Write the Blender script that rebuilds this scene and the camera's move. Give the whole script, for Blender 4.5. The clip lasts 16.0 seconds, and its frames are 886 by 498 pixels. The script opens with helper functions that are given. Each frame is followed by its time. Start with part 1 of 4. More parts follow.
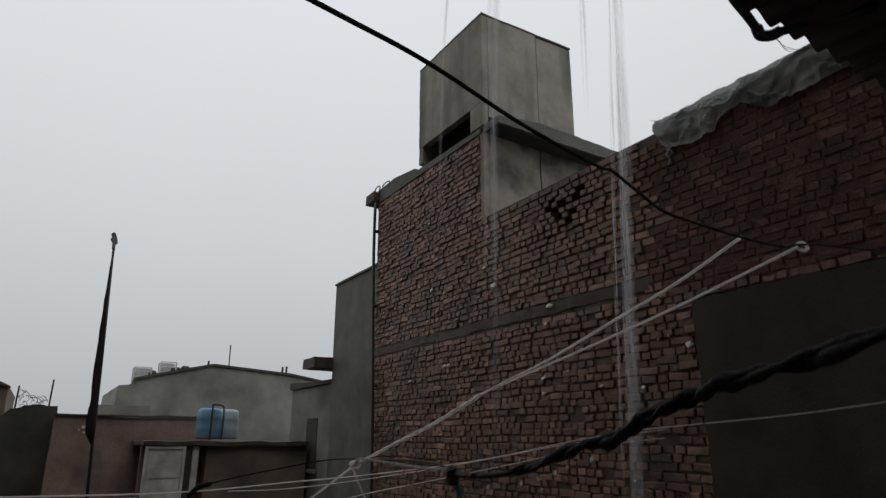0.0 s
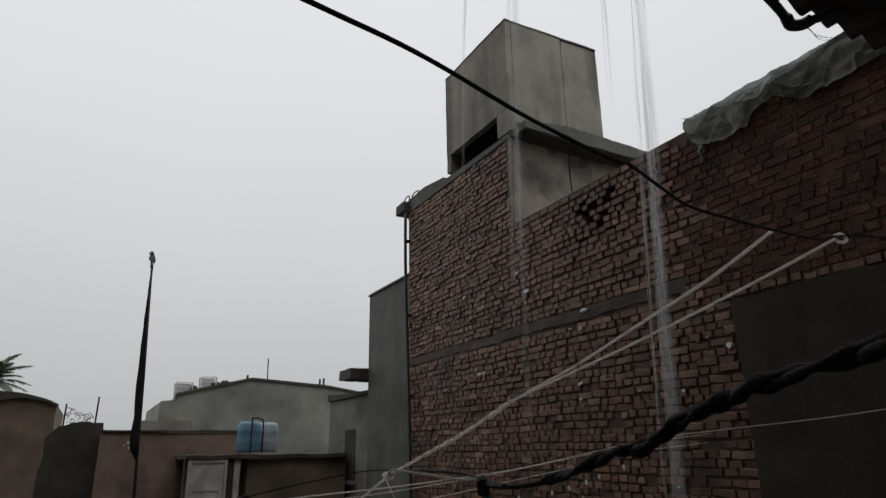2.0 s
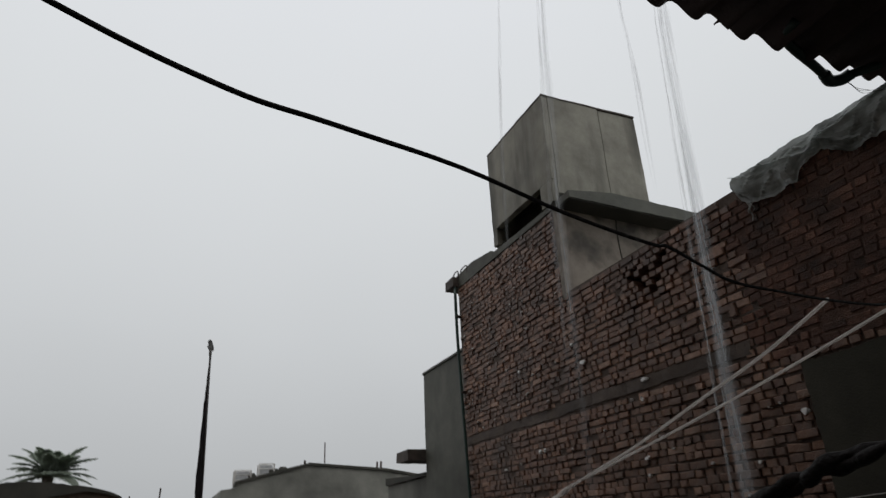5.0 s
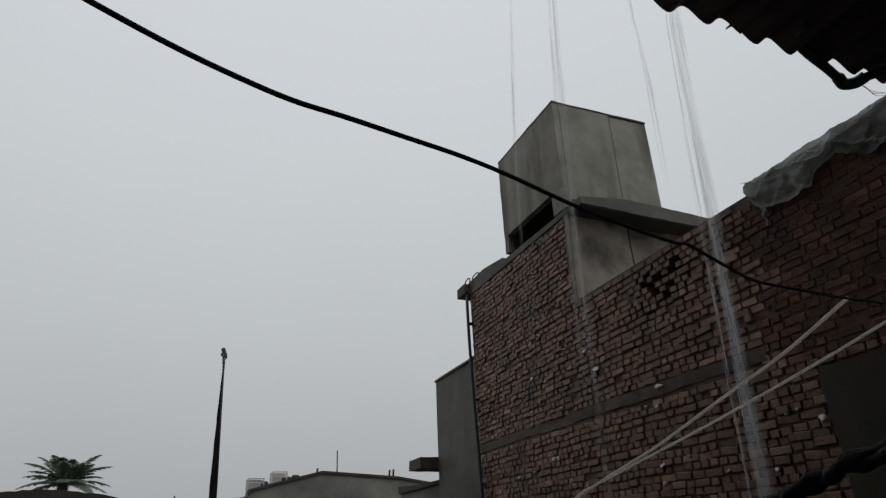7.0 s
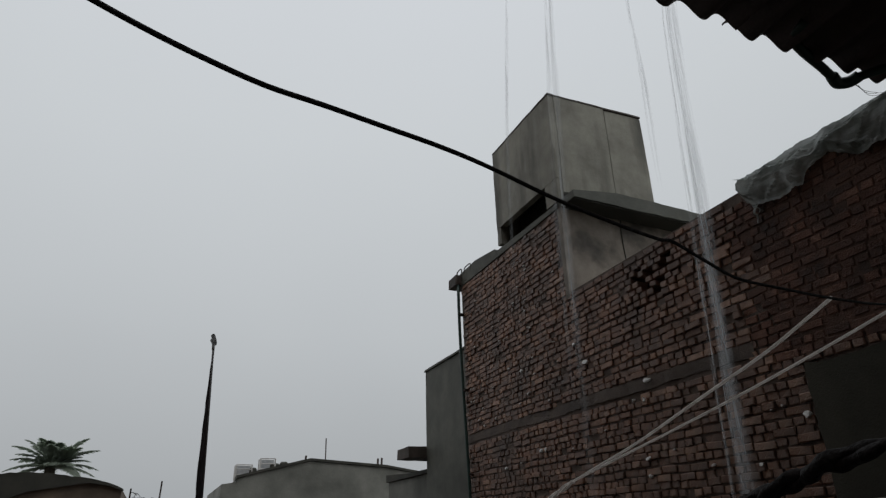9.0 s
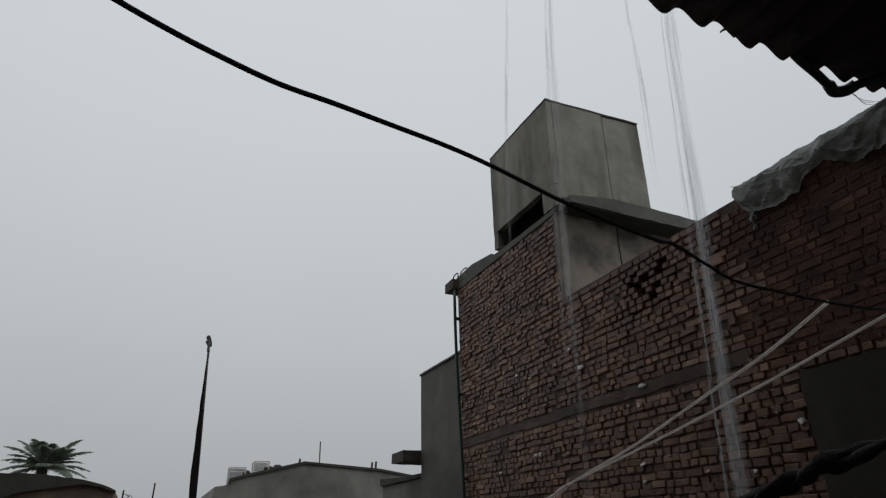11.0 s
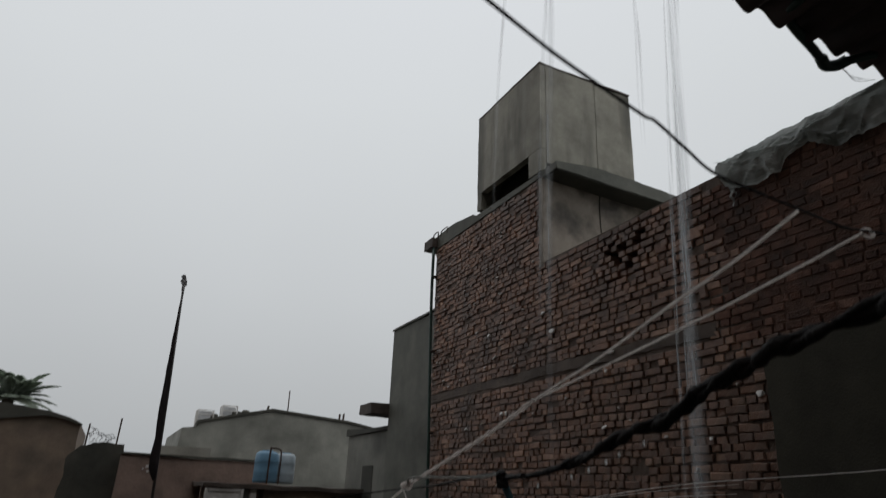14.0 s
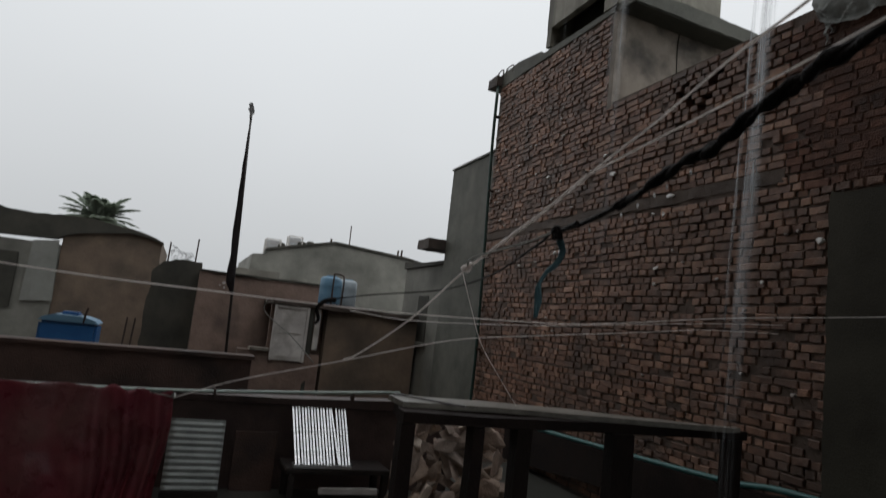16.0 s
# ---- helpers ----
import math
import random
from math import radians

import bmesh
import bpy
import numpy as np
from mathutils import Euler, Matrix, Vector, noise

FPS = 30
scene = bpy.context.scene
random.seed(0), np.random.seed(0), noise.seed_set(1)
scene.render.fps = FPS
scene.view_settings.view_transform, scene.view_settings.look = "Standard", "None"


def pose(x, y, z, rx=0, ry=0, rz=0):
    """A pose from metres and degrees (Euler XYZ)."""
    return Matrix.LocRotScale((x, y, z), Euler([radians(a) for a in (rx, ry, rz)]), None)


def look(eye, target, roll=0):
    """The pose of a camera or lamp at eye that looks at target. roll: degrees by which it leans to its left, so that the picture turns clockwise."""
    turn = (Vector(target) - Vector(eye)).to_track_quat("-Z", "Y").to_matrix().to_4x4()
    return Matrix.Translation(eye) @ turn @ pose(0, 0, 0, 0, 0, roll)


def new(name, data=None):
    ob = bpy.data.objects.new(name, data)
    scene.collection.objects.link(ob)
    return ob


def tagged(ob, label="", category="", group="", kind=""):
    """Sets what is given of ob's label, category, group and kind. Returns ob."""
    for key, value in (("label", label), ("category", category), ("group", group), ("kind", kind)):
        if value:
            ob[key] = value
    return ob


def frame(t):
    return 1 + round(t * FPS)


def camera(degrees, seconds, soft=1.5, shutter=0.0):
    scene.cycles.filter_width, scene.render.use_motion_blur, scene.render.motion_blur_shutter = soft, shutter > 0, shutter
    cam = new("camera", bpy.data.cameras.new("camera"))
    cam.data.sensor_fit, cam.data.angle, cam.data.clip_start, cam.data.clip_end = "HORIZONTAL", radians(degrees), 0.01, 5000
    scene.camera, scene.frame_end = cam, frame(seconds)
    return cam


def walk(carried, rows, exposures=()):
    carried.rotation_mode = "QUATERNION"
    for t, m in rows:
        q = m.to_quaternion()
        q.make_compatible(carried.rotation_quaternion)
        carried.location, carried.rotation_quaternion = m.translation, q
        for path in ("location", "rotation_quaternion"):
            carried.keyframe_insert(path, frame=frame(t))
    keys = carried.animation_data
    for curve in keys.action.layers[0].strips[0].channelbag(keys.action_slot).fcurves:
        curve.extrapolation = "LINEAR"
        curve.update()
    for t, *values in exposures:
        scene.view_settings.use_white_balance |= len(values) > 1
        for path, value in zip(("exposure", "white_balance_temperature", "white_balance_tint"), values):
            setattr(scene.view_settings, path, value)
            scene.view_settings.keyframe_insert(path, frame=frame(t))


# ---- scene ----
cam = camera(69.5, 16.0, 1.3, 0.6)
PATH = [
    (0, (0.034, 0.062, 1.612), (1.028, 1.701, 2.185), 0.2),
    (0.5, (-0.063, 0.007, 1.586), (0.951, 1.637, 2.146), -3.0),
    (1, (0.052, 0.077, 1.621), (1.002, 1.702, 2.295), -2.2),
    (1.5, (0.053, 0.073, 1.62), (0.938, 1.746, 2.266), -1.6),
    (2, (0.053, 0.068, 1.613), (0.955, 1.749, 2.211), -0.9),
    (2.5, (0.042, 0.048, 1.604), (0.92, 1.758, 2.156), -1.0),
    (3, (0.043, 0.051, 1.608), (0.904, 1.768, 2.166), -1.1),
    (3.5, (0.026, 0.02, 1.609), (0.91, 1.717, 2.193), -1.8),
    (4, (0.043, 0.05, 1.61), (0.91, 1.746, 2.22), -1.9),
    (4.5, (0.039, 0.043, 1.612), (0.869, 1.718, 2.323), -2.4),
    (5, (0.051, 0.053, 1.621), (0.784, 1.724, 2.439), -2.5),
    (5.2, (0.056, 0.073, 1.62), (0.776, 1.739, 2.459), -3.2),
    (7.5, (0.04, 0.049, 1.613), (0.736, 1.726, 2.451), -2.2),
    (8, (0.049, 0.055, 1.614), (0.76, 1.732, 2.438), -2.1),
    (8.5, (0.046, 0.049, 1.614), (0.75, 1.734, 2.428), -1.7),
    (9, (0.050, 0.053, 1.616), (0.773, 1.731, 2.429), -1.5),
    (11.5, (0.044, 0.052, 1.61), (0.779, 1.717, 2.438), -0.9),
    (12, (0.054, 0.069, 1.609), (0.798, 1.729, 2.44), -0.6),
    (12.5, (0.046, 0.058, 1.609), (0.802, 1.717, 2.431), -0.1),
    (13, (0.052, 0.068, 1.599), (0.837, 1.727, 2.396), -0.4),
    (13.5, (0.047, 0.06, 1.577), (0.822, 1.733, 2.352), 0.4),
    (14, (0.051, 0.069, 1.543), (0.857, 1.752, 2.262), 2.5),
    (14.3, (0.018, 0.037, 1.509), (0.785, 1.767, 2.157), 2.5),
    (14.7, (0.021, 0.035, 1.485), (0.767, 1.802, 2.053), 3.6),
    (15.1, (0.016, 0.027, 1.457), (0.69, 1.852, 1.921), 5.1),
    (15.5, (0.025, 0.028, 1.447), (0.716, 1.868, 1.817), 5.5),
    (16, (0.029, 0.031, 1.408), (0.750, 1.880, 1.656), 6.4),
]
EXPOSURE = [(0, 0.10, 6400, 10), (0.5, 0.29, 6500, 10), (1.0, 0.15, 6550, 10), (3.0, 0.13, 6500, 10), (4.5, 0.10, 6490, 10), (5.2, 0.0, 6450, 10), (7.5, -0.19, 6350, 9), (12.5, -0.19, 6340, 9), (13.5, -0.10, 6390, 9), (14.5, 0.06, 6440, 10), (15.5, 0.24, 6440, 10), (16, 0.30, 6440, 10)]
walk(cam, [(t, look(eye, target, roll)) for t, eye, target, roll in PATH], EXPOSURE)

# ---- world and light: a bright overcast sky in heavy rain ----
world = bpy.data.worlds.new("world")
scene.world = world
world.use_nodes = True
wn, wl = world.node_tree.nodes, world.node_tree.links
wn.clear()
sky = wn.new("ShaderNodeTexSky")
sky.sky_type = "NISHITA"
sky.sun_disc = False
sky.sun_elevation, sky.sun_rotation = radians(55), radians(200)
sky.dust_density, sky.air_density = 4.0, 1.5
grey = wn.new("ShaderNodeHueSaturation")
grey.inputs["Saturation"].default_value = 0.12
wl.new(sky.outputs[0], grey.inputs["Color"])
dim = wn.new("ShaderNodeVectorMath")
dim.operation = "SCALE"
dim.inputs["Scale"].default_value = 0.035
wl.new(grey.outputs[0], dim.inputs[0])
coord = wn.new("ShaderNodeTexCoord")
cloud = wn.new("ShaderNodeTexNoise")
cloud.inputs["Scale"].default_value = 1.6
cloud.inputs["Detail"].default_value = 3.0
wl.new(coord.outputs["Generated"], cloud.inputs["Vector"])
height = wn.new("ShaderNodeSeparateXYZ")
wl.new(coord.outputs["Generated"], height.inputs[0])
lift = wn.new("ShaderNodeMath")
lift.operation = "MULTIPLY_ADD"
lift.inputs[1].default_value = 0.16
wl.new(cloud.outputs["Fac"], lift.inputs[0])
wl.new(height.outputs["Z"], lift.inputs[2])
cover = wn.new("ShaderNodeValToRGB")
cover.color_ramp.elements[0].position, cover.color_ramp.elements[0].color = 0.05, (0.43, 0.455, 0.47, 1)
cover.color_ramp.elements[1].position, cover.color_ramp.elements[1].color = 1.0, (0.90, 0.92, 0.96, 1)
for at, grey_value in ((0.17, 0.53), (0.38, 0.67), (0.65, 0.80)):
    step = cover.color_ramp.elements.new(at)
    step.color = (grey_value * 0.97, grey_value, grey_value * 1.02, 1)
wl.new(lift.outputs[0], cover.inputs["Fac"])
blend = wn.new("ShaderNodeMix")
blend.data_type = "RGBA"
blend.inputs["Factor"].default_value = 0.85
wl.new(dim.outputs[0], blend.inputs["A"])
wl.new(cover.outputs["Color"], blend.inputs["B"])
back = wn.new("ShaderNodeBackground")
back.inputs["Strength"].default_value = 1.0
wl.new(blend.outputs["Result"], back.inputs["Color"])
wout = wn.new("ShaderNodeOutputWorld")
wl.new(back.outputs[0], wout.inputs["Surface"])

sun = new("sun", bpy.data.lights.new("sun", "SUN"))
sun.data.energy, sun.data.angle, sun.data.color = 0.5, radians(40), (1.0, 0.98, 0.95)
sun.matrix_world = look((-4, -3, 12), (0, 4, 0))


# ---- materials ----
def surface(name, dark, light, scale=6.0, rough=0.8, bump=0.3, vary=None, stain=None, metal=0.0, streak=False, fine=90.0, bump_size=0.01, glow_through=0.0, spec=0.5):
    """Two-scale noise colour with bump; vary: 'object' or 'island' shade per piece; stain: (colour, amount, scale)."""
    m = bpy.data.materials.new(name)
    m.use_nodes = True
    n, l = m.node_tree.nodes, m.node_tree.links
    b = n["Principled BSDF"]
    tc = n.new("ShaderNodeTexCoord")
    big = n.new("ShaderNodeTexNoise")
    big.inputs["Scale"].default_value, big.inputs["Detail"].default_value, big.inputs["Roughness"].default_value = scale, 6, 0.62
    l.new(tc.outputs["Object"], big.inputs["Vector"])
    small = n.new("ShaderNodeTexNoise")
    small.inputs["Scale"].default_value, small.inputs["Detail"].default_value = fine, 4
    l.new(tc.outputs["Object"], small.inputs["Vector"])
    ramp = n.new("ShaderNodeMix")
    ramp.data_type = "RGBA"
    ramp.inputs["A"].default_value, ramp.inputs["B"].default_value = (*dark, 1), (*light, 1)
    add = n.new("ShaderNodeMath")
    add.operation = "MULTIPLY_ADD"
    add.inputs[1].default_value, add.inputs[2].default_value = 0.45, -0.22
    l.new(small.outputs["Fac"], add.inputs[0])
    tot = n.new("ShaderNodeMath")
    tot.operation = "ADD"
    con = n.new("ShaderNodeMapRange")
    con.inputs["From Min"].default_value, con.inputs["From Max"].default_value = 0.3, 0.7
    l.new(big.outputs["Fac"], con.inputs["Value"])
    l.new(con.outputs["Result"], tot.inputs[0])
    l.new(add.outputs[0], tot.inputs[1])
    tot.use_clamp = True
    l.new(tot.outputs[0], ramp.inputs["Factor"])
    colour = ramp.outputs["Result"]
    if vary:
        rnd = n.new("ShaderNodeObjectInfo").outputs["Random"] if vary == "object" else n.new("ShaderNodeNewGeometry").outputs["Random Per Island"]
        cr = n.new("ShaderNodeValToRGB")
        cr.color_ramp.elements[0].color, cr.color_ramp.elements[1].color = (0.62, 0.58, 0.57, 1), (1.1, 1.12, 1.12, 1)
        e = cr.color_ramp.elements.new(0.4)
        e.color = (0.78, 0.70, 0.67, 1)
        e = cr.color_ramp.elements.new(0.75)
        e.color = (1.0, 0.88, 0.80, 1)
        # brightest few pieces stand in for wet brick faces that catch the light
        e = cr.color_ramp.elements.new(0.95)
        e.color = (1.4, 1.36, 1.32, 1)
        l.new(rnd, cr.inputs["Fac"])
        mul = n.new("ShaderNodeMix")
        mul.data_type, mul.blend_type = "RGBA", "MULTIPLY"
        mul.inputs["Factor"].default_value = 1.0
        l.new(colour, mul.inputs["A"])
        l.new(cr.outputs["Color"], mul.inputs["B"])
        colour = mul.outputs["Result"]
    if stain:
        sc, amount, ss = stain
        mp = n.new("ShaderNodeMapping")
        mp.inputs["Scale"].default_value = (ss, ss, ss * 0.18) if streak else (ss, ss, ss)
        l.new(tc.outputs["Object"], mp.inputs["Vector"])
        sn = n.new("ShaderNodeTexNoise")
        sn.inputs["Scale"].default_value, sn.inputs["Detail"].default_value = 1.0, 5
        l.new(mp.outputs[0], sn.inputs["Vector"])
        sr = n.new("ShaderNodeMapRange")
        sr.inputs["From Min"].default_value, sr.inputs["From Max"].default_value, sr.inputs["To Max"].default_value = 0.45, 0.7, amount
        l.new(sn.outputs["Fac"], sr.inputs["Value"])
        sm = n.new("ShaderNodeMix")
        sm.data_type = "RGBA"
        sm.inputs["B"].default_value = (*sc, 1)
        l.new(sr.outputs["Result"], sm.inputs["Factor"])
        l.new(colour, sm.inputs["A"])
        colour = sm.outputs["Result"]
    l.new(colour, b.inputs["Base Color"])
    rr = n.new("ShaderNodeMapRange")
    rr.inputs["To Min"].default_value, rr.inputs["To Max"].default_value = max(0.05, rough - 0.15), min(1, rough + 0.12)
    l.new(big.outputs["Fac"], rr.inputs["Value"])
    l.new(rr.outputs["Result"], b.inputs["Roughness"])
    b.inputs["Metallic"].default_value = metal
    if bump:
        mixh = n.new("ShaderNodeMath")
        mixh.operation = "ADD"
        l.new(big.outputs["Fac"], mixh.inputs[0])
        l.new(small.outputs["Fac"], mixh.inputs[1])
        bp = n.new("ShaderNodeBump")
        bp.inputs["Strength"].default_value, bp.inputs["Distance"].default_value = bump, bump_size
        l.new(mixh.outputs[0], bp.inputs["Height"])
        l.new(bp.outputs[0], b.inputs["Normal"])
    b.inputs["Specular IOR Level"].default_value = spec
    if glow_through:
        tr, mx = n.new("ShaderNodeBsdfTranslucent"), n.new("ShaderNodeMixShader")
        l.new(colour, tr.inputs["Color"])
        mx.inputs["Fac"].default_value = glow_through
        l.new(b.outputs[0], mx.inputs[1])
        l.new(tr.outputs[0], mx.inputs[2])
        l.new(mx.outputs[0], n["Material Output"].inputs["Surface"])
    return m


brick_single = surface("fired_brick_single", (0.196, 0.112, 0.076), (0.420, 0.260, 0.186), 11, 0.50, 0.7, "object", ((0.10, 0.076, 0.063), 0.7, 7.0), spec=0.45)
brick_joined = surface("fired_brick", (0.196, 0.112, 0.076), (0.420, 0.260, 0.186), 11, 0.50, 0.7, "island", ((0.085, 0.060, 0.048), 0.8, 2.2), spec=0.45)
pale_brick = surface("pale_plaster_lump", (0.72, 0.70, 0.67), (0.88, 0.87, 0.84), 14, 0.25, 0.3)
dull_chip = surface("dull_lump_and_glint", (0.30, 0.26, 0.235), (0.55, 0.50, 0.46), 14, 0.4, 0.5)
mortar = surface("dark_wet_mortar", (0.090, 0.064, 0.051), (0.188, 0.140, 0.112), 7, 0.85, 0.9)
cement = surface("grey_cement_render", (0.092, 0.095, 0.078), (0.182, 0.183, 0.154), 3, 0.7, 0.5, None, ((0.045, 0.047, 0.038), 0.6, 1.6))
tank_cement = surface("tank_cement", (0.235, 0.222, 0.178), (0.44, 0.42, 0.35), 2.5, 0.65, 0.3, None, ((0.095, 0.090, 0.070), 0.95, 4.0), 0, True)
tower_cement = surface("tower_cement", (0.235, 0.198, 0.162), (0.42, 0.362, 0.300), 3.5, 0.7, 0.4, None, ((0.062, 0.055, 0.047), 0.9, 3.2), 0, False)
band_cement = surface("band_cement", (0.050, 0.038, 0.031), (0.102, 0.080, 0.066), 5, 0.75, 0.6)
brown_band = surface("brown_band_mortar", (0.088, 0.062, 0.048), (0.175, 0.130, 0.102), 5, 0.7, 0.8, None, ((0.060, 0.045, 0.036), 0.7, 3.0))
smeared_mortar = surface("smeared_brown_mortar", (0.100, 0.055, 0.041), (0.190, 0.108, 0.080), 6, 0.8, 0.8, None, ((0.034, 0.026, 0.022), 0.8, 4.0), spec=0.3)
slurry_brick = surface("slurried_brick", (0.118, 0.060, 0.043), (0.245, 0.134, 0.098), 9, 0.7, 0.9, "island", ((0.050, 0.034, 0.028), 0.85, 3.5), spec=0.3)
plaster_green = surface("olive_grey_plaster", (0.054, 0.050, 0.038), (0.090, 0.084, 0.064), 2, 0.7, 0.3, None, ((0.028, 0.024, 0.019), 0.7, 1.2), spec=0.2)
# far renders are lifted in tone to put the rain haze into their colour
far_grey = surface("far_grey_render", (0.168, 0.168, 0.147), (0.275, 0.273, 0.240), 1.6, 0.8, 0.4, None, ((0.09, 0.09, 0.078), 0.7, 1.1), 0, False, 20)
pale_render = surface("pale_grey_render", (0.221, 0.227, 0.208), (0.325, 0.332, 0.305), 1.5, 0.8, 0.2, None, ((0.1, 0.1, 0.09), 0.6, 1.2), 0, True, 20)
far_red = surface("far_red_brick_render", (0.175, 0.120, 0.097), (0.305, 0.218, 0.176), 2.4, 0.8, 0.6, None, ((0.055, 0.044, 0.038), 0.8, 1.5), 0, False, 24)
far_brown = surface("far_brown_render", (0.138, 0.100, 0.074), (0.238, 0.178, 0.131), 1.8, 0.8, 0.5, None, ((0.062, 0.054, 0.043), 0.8, 1.2), 0, False, 20)
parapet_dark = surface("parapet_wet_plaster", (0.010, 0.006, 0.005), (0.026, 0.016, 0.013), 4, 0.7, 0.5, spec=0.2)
low_brick = surface("low_wall_dark_brick", (0.065, 0.038, 0.030), (0.14, 0.082, 0.064), 3, 0.75, 0.6, None, ((0.018, 0.014, 0.012), 0.8, 2.0))
# mossy render; its dark tone also stands for shade under the tower slab
far_dark = surface("far_mossy_and_shade_render", (0.030, 0.031, 0.025), (0.078, 0.074, 0.060), 2.0, 0.85, 0.4)
parapet_damp = surface("parapet_damp_plaster", (0.046, 0.029, 0.025), (0.105, 0.070, 0.060), 4, 0.55, 0.5, None, ((0.030, 0.019, 0.017), 0.7, 3.0), spec=0.4)
dark_wood = surface("wet_dark_timber", (0.012, 0.009, 0.008), (0.034, 0.025, 0.021), 8, 0.5, 0.4)
concrete_floor = surface("wet_cement_floor", (0.036, 0.037, 0.032), (0.072, 0.072, 0.062), 2.5, 0.35, 0.3, None, ((0.05, 0.05, 0.045), 0.6, 1.2))
coping_cement = surface("pale_wet_coping", (0.15, 0.14, 0.118), (0.34, 0.315, 0.27), 6, 0.35, 0.4)
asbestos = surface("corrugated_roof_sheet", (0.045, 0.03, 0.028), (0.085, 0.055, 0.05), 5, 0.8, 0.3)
plastic_sheet = surface("torn_plastic_sheet", (0.60, 0.63, 0.61), (0.90, 0.92, 0.91), 6, 0.25, 0.25, None, ((0.24, 0.26, 0.235), 0.7, 5.0), 0.0, glow_through=0.52, spec=0.6)
green_pipe = surface("green_pipe_paint", (0.022, 0.046, 0.039), (0.040, 0.074, 0.062), 12, 0.4, 0.1)
teal_pipe = surface("teal_hose", (0.03, 0.12, 0.12), (0.06, 0.2, 0.19), 12, 0.35, 0.1)
white_rope = surface("white_nylon_rope", (0.84, 0.79, 0.76), (0.96, 0.92, 0.89), 40, 0.4, 0.15, glow_through=0.68)
grey_cord = surface("grey_cord", (0.33, 0.33, 0.31), (0.55, 0.55, 0.52), 40, 0.6, 0.3, glow_through=0.4)
black_rubber = surface("black_cable_rubber", (0.005, 0.004, 0.004), (0.016, 0.012, 0.011), 60, 0.65, 0.6, spec=0.15)
black_cloth = surface("black_wet_cloth", (0.006, 0.004, 0.005), (0.020, 0.011, 0.014), 8, 0.75, 0.5)
# pale stain colour paints in the wet highlights along the cloth folds
red_cloth = surface("maroon_wet_cloth", (0.15, 0.030, 0.045), (0.30, 0.075, 0.092), 5, 0.30, 0.25, None, ((0.26, 0.15, 0.135), 0.75, 2.2), glow_through=0.15)
blue_plastic = surface("blue_plastic", (0.02, 0.105, 0.29), (0.035, 0.155, 0.38), 4, 0.35, 0.05)
pale_blue = surface("faded_blue_plastic", (0.105, 0.235, 0.36), (0.17, 0.31, 0.43), 4, 0.5, 0.05)
white_paint = surface("weathered_white_paint", (0.462, 0.440, 0.418), (0.748, 0.726, 0.693), 3, 0.6, 0.2, None, ((0.22, 0.2, 0.17), 0.6, 4.0))
galvanised = surface("galvanised_sheet", (0.45, 0.46, 0.47), (0.68, 0.69, 0.70), 6, 0.35, 0.1, None, None, 0.6)
bright_zinc = surface("bright_zinc_sheet", (0.82, 0.83, 0.83), (0.92, 0.93, 0.93), 8, 0.3, 0.05, None, None, 0.55)
rusty_iron = surface("rusty_iron", (0.03, 0.02, 0.016), (0.08, 0.05, 0.038), 20, 0.8, 0.4)
steel = surface("worn_steel", (0.25, 0.25, 0.25), (0.45, 0.45, 0.45), 20, 0.4, 0.1, None, None, 0.8)
stone = surface("pale_rubble_stone", (0.31, 0.255, 0.21), (0.60, 0.515, 0.44), 9, 0.7, 0.8, "object")
bark = surface("palm_bark", (0.06, 0.05, 0.04), (0.14, 0.115, 0.09), 8, 0.9, 0.8)
# leaf colour is paled to carry the rain haze over the distant crown
leaf = surface("hazed_palm_leaf", (0.25, 0.29, 0.235), (0.39, 0.435, 0.36), 5, 0.5, 0.1, None, glow_through=0.7)
earth = surface("wet_earth", (0.05, 0.045, 0.038), (0.10, 0.088, 0.072), 0.4, 0.8, 0.4)
# dark render for the unseen walls that keep light off the terrace
shade = surface("unseen_wall_render", (0.04, 0.036, 0.032), (0.08, 0.072, 0.065), 3, 0.85, 0.3)

water = bpy.data.materials.new("falling_water")
water.use_nodes = True
_n, _l = water.node_tree.nodes, water.node_tree.links
_n.clear()
_o, _mx, _t, _g = _n.new("ShaderNodeOutputMaterial"), _n.new("ShaderNodeMixShader"), _n.new("ShaderNodeBsdfTransparent"), _n.new("ShaderNodeBsdfTranslucent")
_g.inputs["Color"].default_value = (0.85, 0.88, 0.9, 1)
_tc, _mp, _ns, _mr = _n.new("ShaderNodeTexCoord"), _n.new("ShaderNodeMapping"), _n.new("ShaderNodeTexNoise"), _n.new("ShaderNodeMapRange")
_mp.inputs["Scale"].default_value = (110, 60, 3.5)
_ns.inputs["Scale"].default_value = 1.0
_mr.inputs["From Min"].default_value, _mr.inputs["From Max"].default_value, _mr.inputs["To Min"].default_value, _mr.inputs["To Max"].default_value = 0.32, 0.72, 0.02, 0.46
_l.new(_tc.outputs["Object"], _mp.inputs["Vector"])
_l.new(_mp.outputs[0], _ns.inputs["Vector"])
_l.new(_ns.outputs["Fac"], _mr.inputs["Value"])
_at, _mu = _n.new("ShaderNodeAttribute"), _n.new("ShaderNodeMath")
_at.attribute_name, _mu.operation = "body", "MULTIPLY"
_l.new(_mr.outputs["Result"], _mu.inputs[0])
_l.new(_at.outputs["Fac"], _mu.inputs[1])
_l.new(_mu.outputs[0], _mx.inputs["Fac"])
_l.new(_t.outputs[0], _mx.inputs[1])
_l.new(_g.outputs[0], _mx.inputs[2])
_l.new(_mx.outputs[0], _o.inputs["Surface"])


